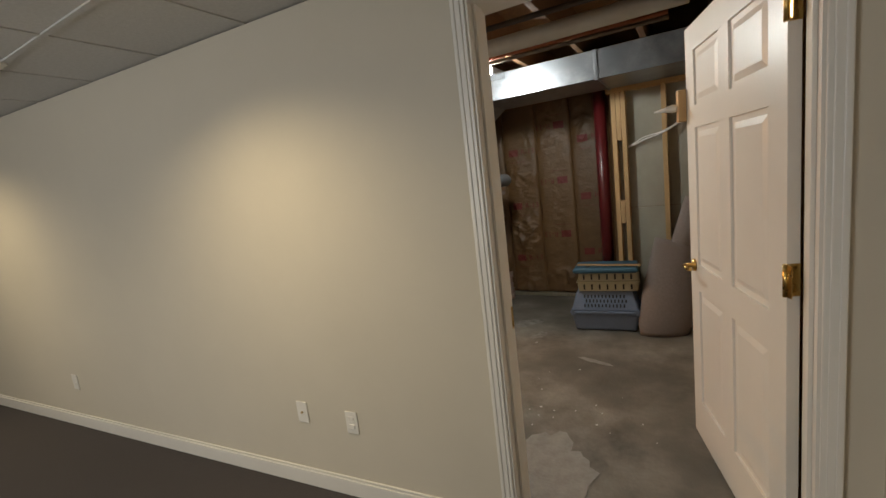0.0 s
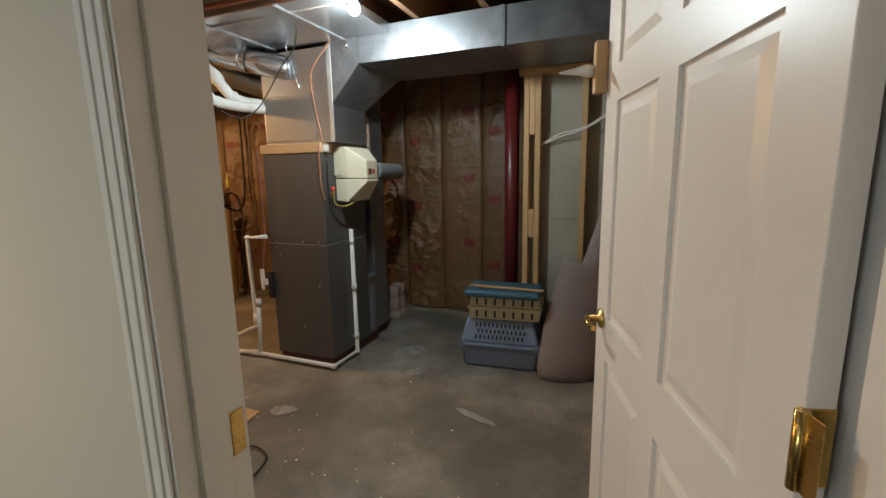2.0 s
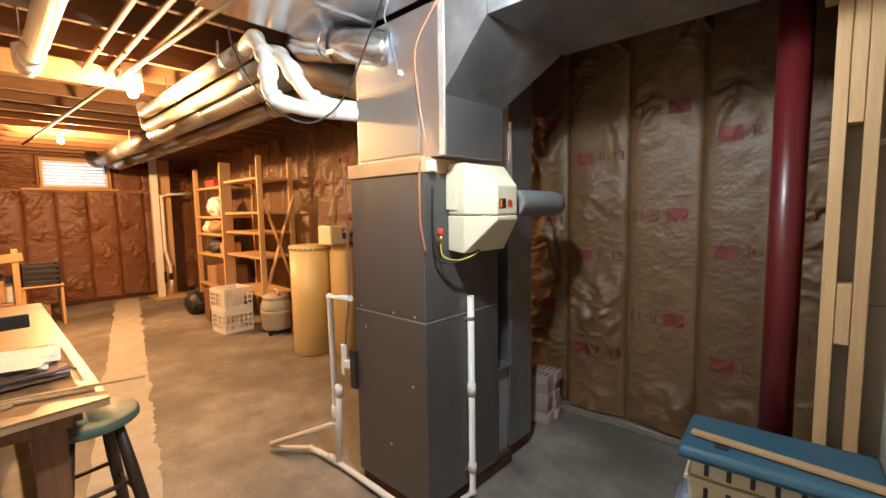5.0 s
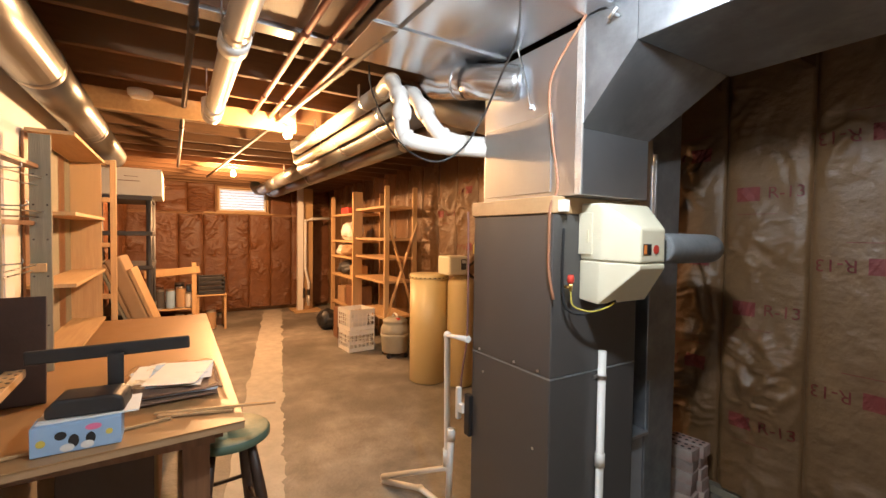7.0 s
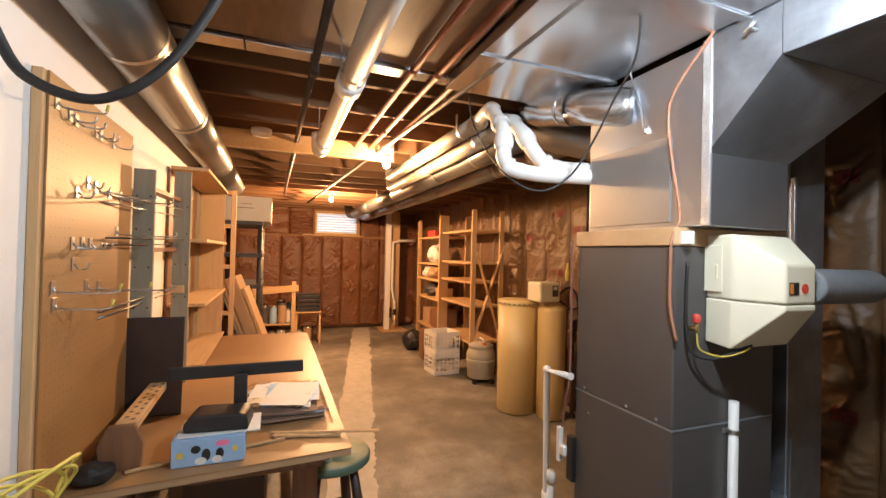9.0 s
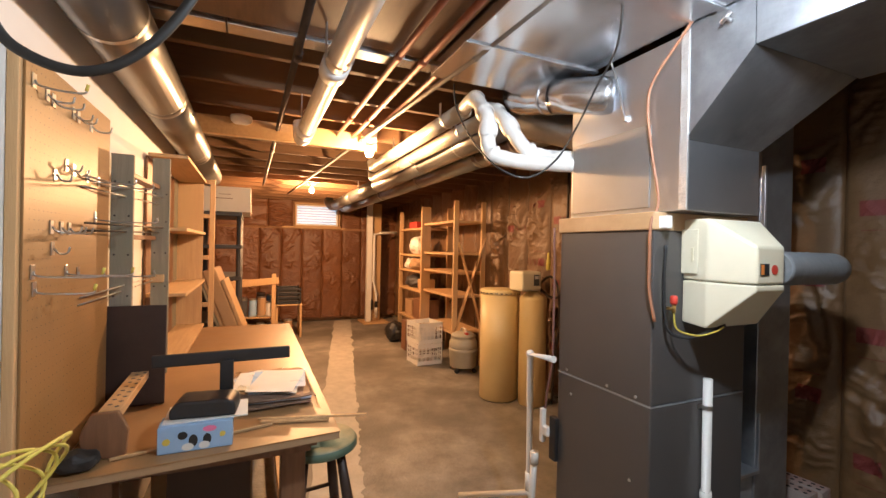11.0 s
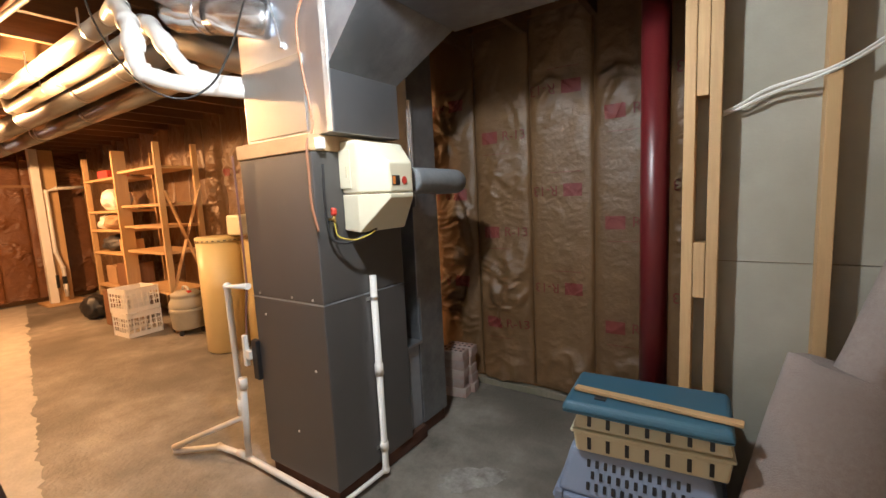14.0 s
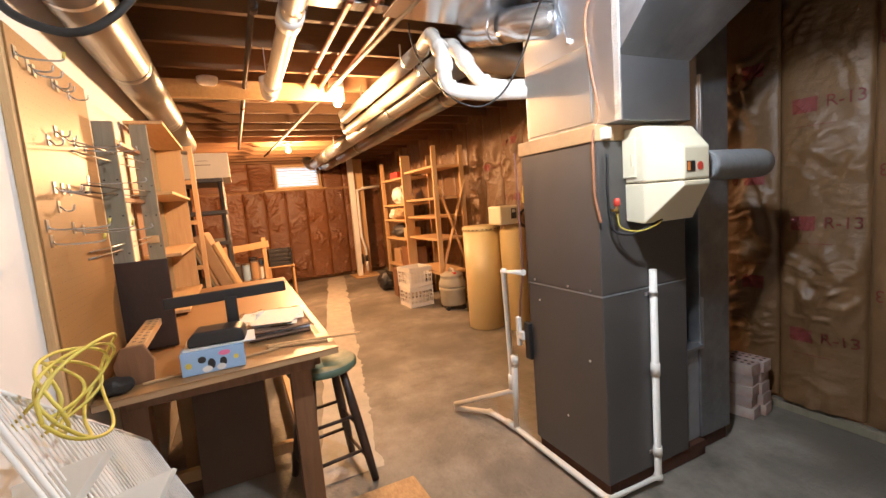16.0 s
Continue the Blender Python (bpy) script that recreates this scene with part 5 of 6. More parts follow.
prism(bm, [(-0.10, 0.0), (0.10, 0.0), (0.095, 0.045), (0.075, 0.056), (-0.075, 0.056), (-0.10, 0.03)], -0.06, 0.06, 0.008, pose(-2.12, 2.445, TZ + 0.095, 90, 0, 84))
part("foot", bm, BLACK, st)
bm = B()
bx(bm, -2.20, -2.185, 2.48, 2.525, TZ + 0.11, TZ + 0.25, 0.004)
part("upright", bm, BLACK, st)
bm = B()
beam(bm, (-2.25, 2.26, TZ + 0.248), (-2.205, 2.72, TZ + 0.262), 0.018, 0.045, 0.005)
part("crossbar", bm, BLACK, st)

pap = thing("paper_bundle", (-2.5, 2.66, TZ), "plastic-wrapped stack of papers and folders", "papers")
rnd = random.Random(11)
for k in range(16):
    bm = B()
    low = k < 8
    w, d, a = (rnd.uniform(0.16, 0.19), rnd.uniform(0.125, 0.15), rnd.uniform(-4, 4)) if low else (rnd.uniform(0.12, 0.165), rnd.uniform(0.085, 0.13), rnd.uniform(-22, 22))
    s = 0.03 if low else 0.055
    bx(bm, -w, w, -d, d, 0, 0.0052 if low else 0.0012, 0.0004, pose(-2.50 + rnd.uniform(-s, s) * 0.6, 2.67 + rnd.uniform(-s, s) * 0.6, TZ + 0.001 + min(k, 8) * 0.0062 + max(0, k - 8) * 0.0034, rnd.uniform(-0.7, 0.7), rnd.uniform(-0.7, 0.7), a))
    part("sheet", bm, (TWIG, CARD, TWIG, TWIG, PAPERBLUE, TWIG, CARD, TWIG, PAPER, PAPER, CARD, PAPER, PAPERBLUE, PAPER, TOYBLUE, PAPER)[k], pap)
bm = B()
n = 26
rows = []
for i in range(n + 1):
    u = i / n
    row = []
    for j in range(n + 1):
        v = j / n
        e = min(1, min(u, 1 - u, v, 1 - v) * 7)
        h = 0.064 * e ** 0.6 + 0.012 * e * noise.noise(Vector((u * 7, v * 7, 3))) + 0.010 * noise.noise(Vector((u * 16, v * 12, 1))) * e + 0.004
        row.append(bm.verts.new((-2.76 + 0.50 * u, 2.48 + 0.37 * v, TZ + max(h, 0.002))))
    rows.append(row)
for i in range(n):
    for j in range(n):
        bm.faces.new((rows[i][j], rows[i + 1][j], rows[i + 1][j + 1], rows[i][j + 1])).smooth = True
fm = part("plastic_wrap", bm, FILM, pap, "crumpled clear plastic wrap")
fm.visible_shadow = False
for k, (a, b, w) in enumerate((((-2.21, 2.61, 0.812), (-2.095, 3.0, 0.818), 0.014), ((-2.19, 2.62, 0.808), (-2.13, 2.86, 0.806), 0.022), ((-2.05, 2.19, 0.806), (-2.16, 2.66, 0.806), 0.010))):
    bm = B()
    beam(bm, a, b, w, 0.009, 0.002)
    single("wood_stick", bm, PINE_X, (a[0], a[1], TZ), "thin pale wooden stick on the bench", "stick", "sticks on the bench")
bm = B()
bmesh.ops.create_icosphere(bm, subdivisions=3, radius=0.05)
for v in bm.verts:
    v.co *= 1 + 0.25 * noise.noise(v.co * 30)
    v.co.z = max(v.co.z * 0.6, -0.028)
    v.co += Vector((-2.02, 2.12, TZ + 0.029))
single("black_pouch", bm, RUBBER, (-2.02, 2.12, TZ), "crumpled black pouch on the bench end", "pouch")

# ---- stool ----
sto = thing("stool", (-2.40, 2.86, 0), "round stool with worn green seat and dark legs", "stool", local=True)
bm = B()
lathe(bm, (0, 0, 0.585), [(0.12, 0), (0.158, 0.006), (0.168, 0.016), (0.168, 0.034), (0.158, 0.044), (0.10, 0.042), (0.001, 0.038)], 36)
part("seat", bm, STOOLTOP, sto)
bm = B()
ring_sweep(bm, [(0, 0, 0.588), (0, 0, 0.593), (0, 0, 0.615), (0, 0, 0.622)], [0.165, 0.171, 0.171, 0.166], 36, False)
part("seat_rim", bm, STOOLGREEN, sto, "green painted rim")
feet = []
for k in range(4):
    a = math.radians(45 + 90 * k + 8)
    p0, p1 = Vector((0.105 * math.cos(a), 0.105 * math.sin(a), 0.587)), Vector((0.225 * math.cos(a), 0.225 * math.sin(a), 0.0))
    feet.append((p0, p1))
    bm = B()
    ring_sweep(bm, [p0, p0.lerp(p1, 0.35), p0.lerp(p1, 0.7), p1], [0.018, 0.023, 0.022, 0.018], 12)
    part("leg", bm, STOOLLEG, sto)
for k in range(4):
    for f in ((0.42, 0.72) if k % 2 else (0.52, 0.82)):
        bm = B()
        a, b = feet[k], feet[(k + 1) % 4]
        cyl(bm, a[0].lerp(a[1], f), b[0].lerp(b[1], f), 0.009, 10)
        part("rung", bm, STOOLLEG, sto)

# ---- wire shelves leaning beside the bench ----
P1, P2, P3, P4 = Vector((-1.08, 2.18, 1.17)), Vector((-1.90, 2.21, 0.66)), Vector((-1.56, 2.60, 0.012)), Vector((-1.03, 2.47, 0.42))


def wire_panel(o, label):
    t = thing("wire_shelf", P3 + o, label, "wire shelf", "leaning wire shelves")
    a, b, c, d = P1 + o, P2 + o, P3 + o, P4 + o
    bm = B()
    for p, q in ((a, b), (b, c), (c, d), (d, a)):
        cyl(bm, p, q, 0.0045, 8)
    cyl(bm, a.lerp(d, 0.5), b.lerp(c, 0.5), 0.004, 8)
    part("rim_wire", bm, WHITEPLASTIC, t)
    for k in range(1, 34):
        bm = B()
        f = k / 34
        cyl(bm, a.lerp(b, f), d.lerp(c, f), 0.0019, 6)
        part("wire", bm, WHITEPLASTIC, t)


wire_panel(Vector((0, 0, 0)), "white coated wire shelf panel leaning by the bench")
for o in ((-0.045, -0.035, -0.008),):
    wire_panel(Vector(o), "white coated wire shelf panel leaning behind another")
for k, (x, y, z) in enumerate(((-1.15, 2.245, 0.95), (-1.10, 2.335, 0.90))):
    bm = B()
    prism(bm, [(-0.06, -0.08), (0.045, -0.09), (0.065, 0.005), (0.02, 0.085)], -0.008, 0.008, 0.002, pose(x, y, z, 40, 30, 20 + 15 * k))
    single("foam_sheet", bm, WHITECARD, (x, y, z - 0.1), "torn white foam sheet on the wire shelves", "foam sheet", "foam sheets")
bm = B()
rnd = random.Random(2)
for k in range(5):
    r = 0.085 + 0.014 * k
    dx, dz = rnd.uniform(-0.012, 0.012), rnd.uniform(-0.012, 0.012)
    pts = [(-1.30 + dx + r * 1.25 * math.cos(a * math.tau / 14), 2.20 + 0.016 * k + 0.03 * math.sin(a * 0.9 + k), 1.06 + dz + r * 0.62 * math.sin(a * math.tau / 14)) for a in range(15)]
    cord(bm, pts, 0.0034, 7, 4)
single("yellow_cord", bm, YELLOW, (-1.28, 2.2, 0.9), "coil of yellow extension cord hung on the wire shelves", "cord")
bm = B()
cord(bm, [(-1.25, 2.12, 2.30), (-1.25, 2.18, 1.95), (-1.25, 2.23, 1.80), (-1.25, 2.27, 1.745), (-1.25, 2.35, 1.73), (-1.25, 2.43, 1.79), (-1.25, 2.50, 1.91), (-1.24, 2.58, 2.10), (-1.24, 2.62, 2.30)], 0.008)
single("black_cable", bm, RUBBER, (-1.25, 2.35, 1.72), "thick black cable looped from the joists", "cable")

# ---- chipboard offcut, cord and crumbs on the slab ----
bm = B()
prism(bm, [(-2.17, 3.21), (-2.17, 2.82), (-1.56, 2.80), (-1.61, 3.23)], 0.002, 0.013, 0.002)
single("chipboard_offcut", bm, OSB, (-1.85, 3.0, 0.0), "tan chipboard offcut lying on the slab", "board")
bm = B()
cord(bm, [(-1.70, 2.92, 0.020), (-1.55, 2.98, 0.019), (-1.42, 2.90, 0.009), (-1.36, 2.76, 0.009), (-1.46, 2.70, 0.009), (-1.52, 2.80, 0.018), (-1.40, 2.95, 0.010), (-1.25, 2.90, 0.009), (-1.22, 2.72, 0.009), (-1.34, 2.66, 0.009)], 0.005)
single("extension_cord", bm, RUBBER, (-1.45, 2.8, 0), "tangled thin black cord on the slab", "cord")
bm = B()
rnd = random.Random(9)
for k in range(60):
    x, y = rnd.gauss(-0.75, 0.45), rnd.gauss(2.75, 0.35)
    if y < 2.12 or (-2.3 < x < -1.4 and y < 3.3):
        continue
    s = rnd.uniform(0.002, 0.007)
    bx(bm, -s, s, -s * 0.7, s * 0.7, 0, 0.003, 0, pose(x, y, 0.0035, 0, 0, rnd.uniform(0, 180)))
tagged(single("plaster_crumbs", bm, PAPER, (-0.75, 2.75, 0), "white plaster crumbs scattered on the slab", "debris"), kind="stuff")
structure("floor_scuff", patch(-0.38, 3.62, 0.30, 0.05, 8.0, 0.0025, -0.35), LIGHT_PATCH, "pale scuff mark on the slab", "floor")
bm = B()
n = 160
lo, hi = [], []
for k in range(n + 1):
    f = k / n
    x, y = -2.35 - 6.7 * f, 2.93 + 1.32 * f
    lo.append(bm.verts.new((x, y - 0.16 + 0.05 * noise.noise(Vector((x * 3, 0, 1))), 0.0024)))
    hi.append(bm.verts.new((x, y + 0.16 + 0.05 * noise.noise(Vector((x * 4, 5, 1))) + 0.03 * noise.noise(Vector((x * 17, 3, 1))), 0.0024)))
for k in range(n):
    bm.faces.new((lo[k], lo[k + 1], hi[k + 1], hi[k]))
structure("floor_strip", bm, mat("patched_concrete", (0.38, 0.345, 0.29), (0.54, 0.50, 0.43), 7, 0.8, 0, 0.3, 50), "pale patched trench strip across the slab", "floor")

# ---- pet carriers ----
ken = thing("pet_kennel", (-0.42, 4.46, 0), "grey-blue plastic pet kennel with slotted top", "pet carrier", "stacked pet carriers", rz=5, local=True)


def tub(bm, w0, d0, w1, d1, z0, z1, bevel=0.02):
    rings = loft(bm, [[(-w0, -d0, z0), (w0, -d0, z0), (w0, d0, z0), (-w0, d0, z0)], [(-w1, -d1, z1), (w1, -d1, z1), (w1, d1, z1), (-w1, d1, z1)]])
    if bevel:
        bmesh.ops.bevel(bm, geom=list({e for ring in rings for v in ring for e in v.link_edges}), offset=bevel, segments=3, affect="EDGES", profile=0.5)


bm = B()
tub(bm, 0.255, 0.175, 0.285, 0.195, 0.0, 0.17)
part("base", bm, KENNEL_DARK, ken)
bm = B()
bx(bm, -0.295, 0.295, -0.205, 0.205, 0.165, 0.185, 0.006)
part("rim", bm, KENNEL_BLUE, ken)
bm = B()
tub(bm, 0.283, 0.193, 0.235, 0.150, 0.186, 0.362)
part("top_shell", bm, KENNEL_BLUE, ken)
for i in range(12):
    for j in range(3):
        bm = B()
        bx(bm, -0.006, 0.006, -0.004, 0.004, -0.014, 0.014, 0.002, pose(-0.165 + i * 0.03 + (0.015 if j % 2 else 0), -0.186 + j * 0.0115, 0.235 + j * 0.040, -14, 0, 0))
        part("vent_slot", bm, BLACK, ken)
for x in (-0.27, 0.27):
    bm = B()
    bx(bm, x - 0.015, x + 0.015, -0.214, -0.190, 0.15, 0.20, 0.004)
    part("latch", bm, KENNEL_DARK, ken)
car = thing("pet_carrier", (-0.385, 4.44, 0.362), "cream slotted plastic pet carrier", "pet carrier", "stacked pet carriers", rz=6, local=True)
bm = B()
tub(bm, 0.245, 0.150, 0.255, 0.160, 0.001, 0.085, 0.012)
part("lower_half", bm, CREAM, car)
bm = B()
bx(bm, -0.262, 0.262, -0.167, 0.167, 0.084, 0.096, 0.004)
part("rim", bm, CREAM, car)
bm = B()
tub(bm, 0.255, 0.160, 0.235, 0.140, 0.097, 0.180, 0.012)
part("upper_half", bm, CREAM, car)
for i in range(7):
    for z, y in ((0.045, -0.157), (0.135, -0.153)):
        bm = B()
        bx(bm, -0.007, 0.007, -0.003, 0.003, -0.024, 0.024, 0.002, pose(-0.195 + i * 0.065, y, z, 0 if z < 0.1 else -12, 0, 0))
        part("slot", bm, BLACK, car)
lid = thing("teal_lid", (-0.385, 4.35, 0.545), "teal plastic lid lying on the pet carrier", "lid", rz=4, local=True)
bm = B()
tub(bm, 0.245, 0.135, 0.265, 0.155, 0.0, 0.014, 0.006)
tub(bm, 0.268, 0.158, 0.255, 0.145, 0.014, 0.050, 0.014)
part("shell", bm, TEAL, lid)
for x in (-0.14, 0.17):
    bm = B()
    bx(bm, x - 0.02, x + 0.02, -0.10, -0.075, 0.050, 0.056, 0.002)
    part("clip", bm, BLACK, lid)
bm = B()
bx(bm, -0.262, 0.262, -0.016, 0.016, 0.0, 0.012, 0.002, pose(-0.355, 4.28, 0.600, 0, 0, -2))
single("pine_lath", bm, PINE_X, (-0.355, 4.28, 0.60), "pale pine lath lying on the teal lid", "lath")

# ---- felt carpet pad ----
pad = thing("carpet_pad_roll", (0.13, 4.38, 0), "thick grey-brown felt pad rolls leaning in the corner", "carpet pad")


def felt(p0, p1, rx, ry, seed, seg=36, n=18, turn=0.0, taper=0.0):
    bm = B()
    p0, p1 = Vector(p0), Vector(p1)
    rings = []
    for i in range(n + 1):
        f = i / n
        c = p0.lerp(p1, f)
        row = []
        for k in range(seg):
            a = k * math.tau / seg
            w = 1 + 0.06 * noise.noise(Vector((math.cos(a) * 1.5, math.sin(a) * 1.5, f * 2 + seed)))
            w *= 1 - taper * max(0, f - 0.45) / 0.55 - 0.12 * max(0, 0.12 - f) / 0.12
            x, y = rx * w * math.cos(a), ry * w * math.sin(a)
            row.append(bm.verts.new(c + Vector((x * math.cos(turn) - y * math.sin(turn), x * math.sin(turn) + y * math.cos(turn), (-0.05 * math.cos(a) + 0.02 * noise.noise(Vector((math.cos(a), math.sin(a), seed)))) * max(0, f - 0.6) * 2.5))))
        rings.append(row)
    for a, b in zip(rings, rings[1:]):
        for k in range(seg):
            bm.faces.new((a[k], a[(k + 1) % seg], b[(k + 1) % seg], b[k])).smooth = True
    bm.faces.new(rings[0][::-1])
    bm.faces.new(rings[-1])
    return bm


part("wide_roll", felt((0.065, 4.30, 0.002), (0.165, 4.46, 0.76), 0.215, 0.10, 1.0, turn=0.3, taper=0.26), FABRIC, pad)
part("thin_roll", felt((0.08, 4.43, 0.42), (0.33, 4.50, 1.09), 0.082, 0.068, 4.0), FABRIC, pad)

# ---- bricks ----
stack = thing("brick_stack", (-1.70, 5.12, 0), "stack of old pinkish cored bricks by the insulation", "brick stack")


def brick_mesh():
    bm = B()
    L, W, H = 0.098, 0.046, 0.0315
    bx(bm, -L, L, -W, W, -H, H, 0.003)
    for i in range(5):
        for j in (-1, 1):
            bmesh.ops.create_circle(bm, cap_ends=True, radius=0.010, segments=10, matrix=Matrix.Translation((-0.072 + i * 0.036, j * 0.020, H + 0.0006)))
    return mesh_of("brick", bm, BRICKPINK)


BM_ = brick_mesh()
BM_.materials.append(mat("brick_hole", (0.03, 0.02, 0.018), (0.05, 0.035, 0.03), 9, 0.9))
for p in BM_.polygons:
    if len(p.vertices) == 10:
        p.material_index = 1
rnd = random.Random(5)
for k in range(5):
    for j in range(2):
        ob = new("brick", BM_)
        ob.parent = stack
        ob.matrix_basis = pose(rnd.uniform(-0.012, 0.012), -0.049 + 0.098 * j + rnd.uniform(-0.006, 0.006), 0.032 + k * 0.0645, 0, 0, rnd.uniform(-4, 4) + 8)

# ---- water softener ----
brine = thing("brine_tank", (-4.15, 4.86, 0), "tall cream plastic water softener tank with lid", "water softener")
bm = B()
lathe(bm, (-4.15, 4.86, 0), [(0.180, 0.0), (0.188, 0.008), (0.191, 0.5), (0.193, 1.03)], 40)
part("tank", bm, TANK, brine)
bm = B()
lathe(bm, (-4.15, 4.86, 1.03), [(0.196, 0.0), (0.200, 0.006), (0.200, 0.035), (0.192, 0.048), (0.10, 0.054), (0.001, 0.055)], 40)
part("lid", bm, TANK, brine)
bm = B()
for k in range(26):
    a = k * math.tau / 26
    bx(bm, -0.001, 0.0012, -0.012, 0.012, -0.004, 0.004, 0, pose(-4.15 + 0.2 * math.cos(a), 4.86 + 0.2 * math.sin(a), 1.045, 0, 0, math.degrees(a)))
part("lid_slots", bm, BLACK, brine)
minr = thing("resin_tank", (-3.87, 5.06, 0), "slim cream resin tank with a control head", "water softener")
bm = B()
lathe(bm, (-3.87, 5.06, 0), [(0.120, 0.0), (0.128, 0.01), (0.130, 0.5), (0.130, 1.00), (0.118, 1.03), (0.07, 1.06), (0.06, 1.085)], 36)
part("tank", bm, TANK, minr)
bm = B()
bx(bm, -3.99, -3.77, 4.86, 5.08, 1.086, 1.27, 0.018)
hd = part("control_head", bm, IVORY, minr)
bm = B()
bx(bm, -3.769, -3.766, 4.99, 5.05, 1.14, 1.24, 0.002)
part("display", bm, SHELFGREY, hd)
bm = B()
bx(bm, -3.7655, -3.7645, 5.0, 5.04, 1.20, 1.23)
part("dial", bm, PAPER, hd)
bm = B()
lathe(bm, (-3.83, 5.20, 1.28), [(0.012, 0), (0.022, 0.01), (0.022, 0.09), (0.012, 0.12), (0.010, 0.17)], 12)
part("yellow_valve", bm, YELLOW, minr, "yellow handled valve")
for p in ([(-3.83, 5.10, 1.15), (-3.80, 5.20, 1.22), (-3.72, 5.23, 1.12), (-3.70, 5.24, 0.8), (-3.74, 5.22, 0.4), (-3.72, 5.18, 0.03)],
          [(-3.85, 5.12, 1.10), (-3.75, 5.2, 1.02), (-3.64, 5.22, 1.12), (-3.62, 5.24, 1.5), (-3.62, 5.25, 2.25)]):
    bm = B()
    cord(bm, p, 0.012)
    part("hose", bm, IRON, minr, "dark water hose")

# ---- shop vacuum ----
vac = thing("shop_vacuum", (-5.08, 4.93, 0), "beige canister shop vacuum with a red switch", "vacuum cleaner", local=True)
bm = B()
lathe(bm, (0, 0, 0.06), [(0.150, 0.0), (0.158, 0.01), (0.168, 0.18), (0.175, 0.19), (0.175, 0.215), (0.165, 0.225)], 32)
part("drum", bm, VACGREY, vac)
bm = B()
lathe(bm, (0, 0, 0.285), [(0.165, 0.0), (0.172, 0.01), (0.170, 0.06), (0.150, 0.10), (0.140, 0.13), (0.150, 0.135), (0.145, 0.155), (0.09, 0.185), (0.001, 0.19)], 32)
part("motor_head", bm, VACGREY, vac)
bm = B()
bx(bm, 0.06, 0.12, -0.03, 0.01, 0.445, 0.475, 0.006)
part("switch", bm, RED, vac)
bm = B()
cord(bm, [(-0.07, 0, 0.46), (-0.04, 0, 0.505), (0.04, 0, 0.505), (0.07, 0, 0.46)], 0.012)
part("handle", bm, WHITEPLASTIC, vac)
for k in range(4):
    a = k * math.tau / 4 + 0.6
    bm = B()
    cyl(bm, (0.15 * math.cos(a) - 0.01, 0.15 * math.sin(a), 0.026), (0.15 * math.cos(a) + 0.012, 0.15 * math.sin(a), 0.026), 0.026, 16)
    part("caster", bm, BLACK, vac)

# ---- milk crates ----


def crate(at, rz, label):
    t = thing("milk_crate", at, label, "crate", "stacked milk crates", rz=rz, local=True)
    w, h, n = 0.165, 0.262, 6
    for s in range(4):
        rot = pose(0, 0, 0, 0, 0, 90 * s)
        for z0, z1 in ((0.0, 0.05), (0.10, 0.112), (0.155, 0.167), (0.205, 0.247)):
            bm = B()
            bx(bm, -w, w, -w, -w + 0.006, z0, z1, 0.001, rot)
            part("bar", bm, WHITEPLASTIC, t)
        for k in range(n + 1):
            x = -w + 2 * w * k / n
            bm = B()
            bx(bm, x - 0.008, x + 0.008, -w - 0.001, -w + 0.005, 0.0, h - 0.014, 0.001, rot)
            part("upright", bm, WHITEPLASTIC, t)
        bm = B()
        bx(bm, -w - 0.004, w + 0.004, -w - 0.008, -w + 0.008, h - 0.014, h, 0.003, rot)
        part("rim", bm, WHITEPLASTIC, t)
    bm = B()
    bx(bm, -w + 0.005, w - 0.005, -w + 0.005, w - 0.005, 0.0, 0.006)
    part("bottom", bm, WHITEPLASTIC, t)
    return t


crate((-5.62, 4.64, 0.0), 4, "white plastic milk crate on the slab")
crate((-5.63, 4.64, 0.263), 8, "white plastic milk crate stacked on another, half full")
bm = B()
bx(bm, -5.74, -5.52, 4.55, 4.75, 0.275, 0.47, 0.01)
single("crate_contents", bm, PAPER, (-5.63, 4.65, 0.272), "pale bundle of papers inside the crate", "papers")

# ---- open pine rack along the insulation ----
rack = thing("pine_rack", (-5.7, 5.05, 0), "open rack of pine boards with crossed braces", "rack")
RX0, RX1, RY0, RY1 = -6.2, -5.2, 4.86, 5.24
for x, y, w in ((RX1, RY0, 0.06), (RX1, RY1, 0.06), (RX0, RY0, 0.14), (RX0, RY1, 0.09), (-7.3, RY0, 0.06), (-7.3, RY1, 0.06)):
    bm = B()
    bx(bm, x - 0.019, x + 0.019, y - w / 2, y + w / 2, 0, 2.06, 0.003)
    part("post", bm, PINE, rack)
for z in (0.42, 0.86, 1.15, 1.39, 1.79):
    bm = B()
    bx(bm, RX0 + 0.02, RX1 - 0.02, RY0 - 0.03, RY1, z, z + 0.03, 0.003)
    part("shelf", bm, PINE_X, rack)
    bm = B()
    bx(bm, -7.28, RX0 - 0.02, RY0 - 0.03, RY1, z - 0.05, z - 0.02, 0.003)
    part("shelf", bm, PINE_X, rack)
for x, a, b in ((RX1 + 0.026, (RY0 - 0.02, 0.40), (RY1 + 0.02, 1.62)), (RX1 + 0.040, (RY0 + 0.02, 1.55), (RY1 + 0.02, 0.35))):
    bm = B()
    beam(bm, (x, a[0], a[1]), (x, b[0], b[1]), 0.012, 0.06, 0.002, (1, 0, 0))
    part("brace", bm, PINE, rack)


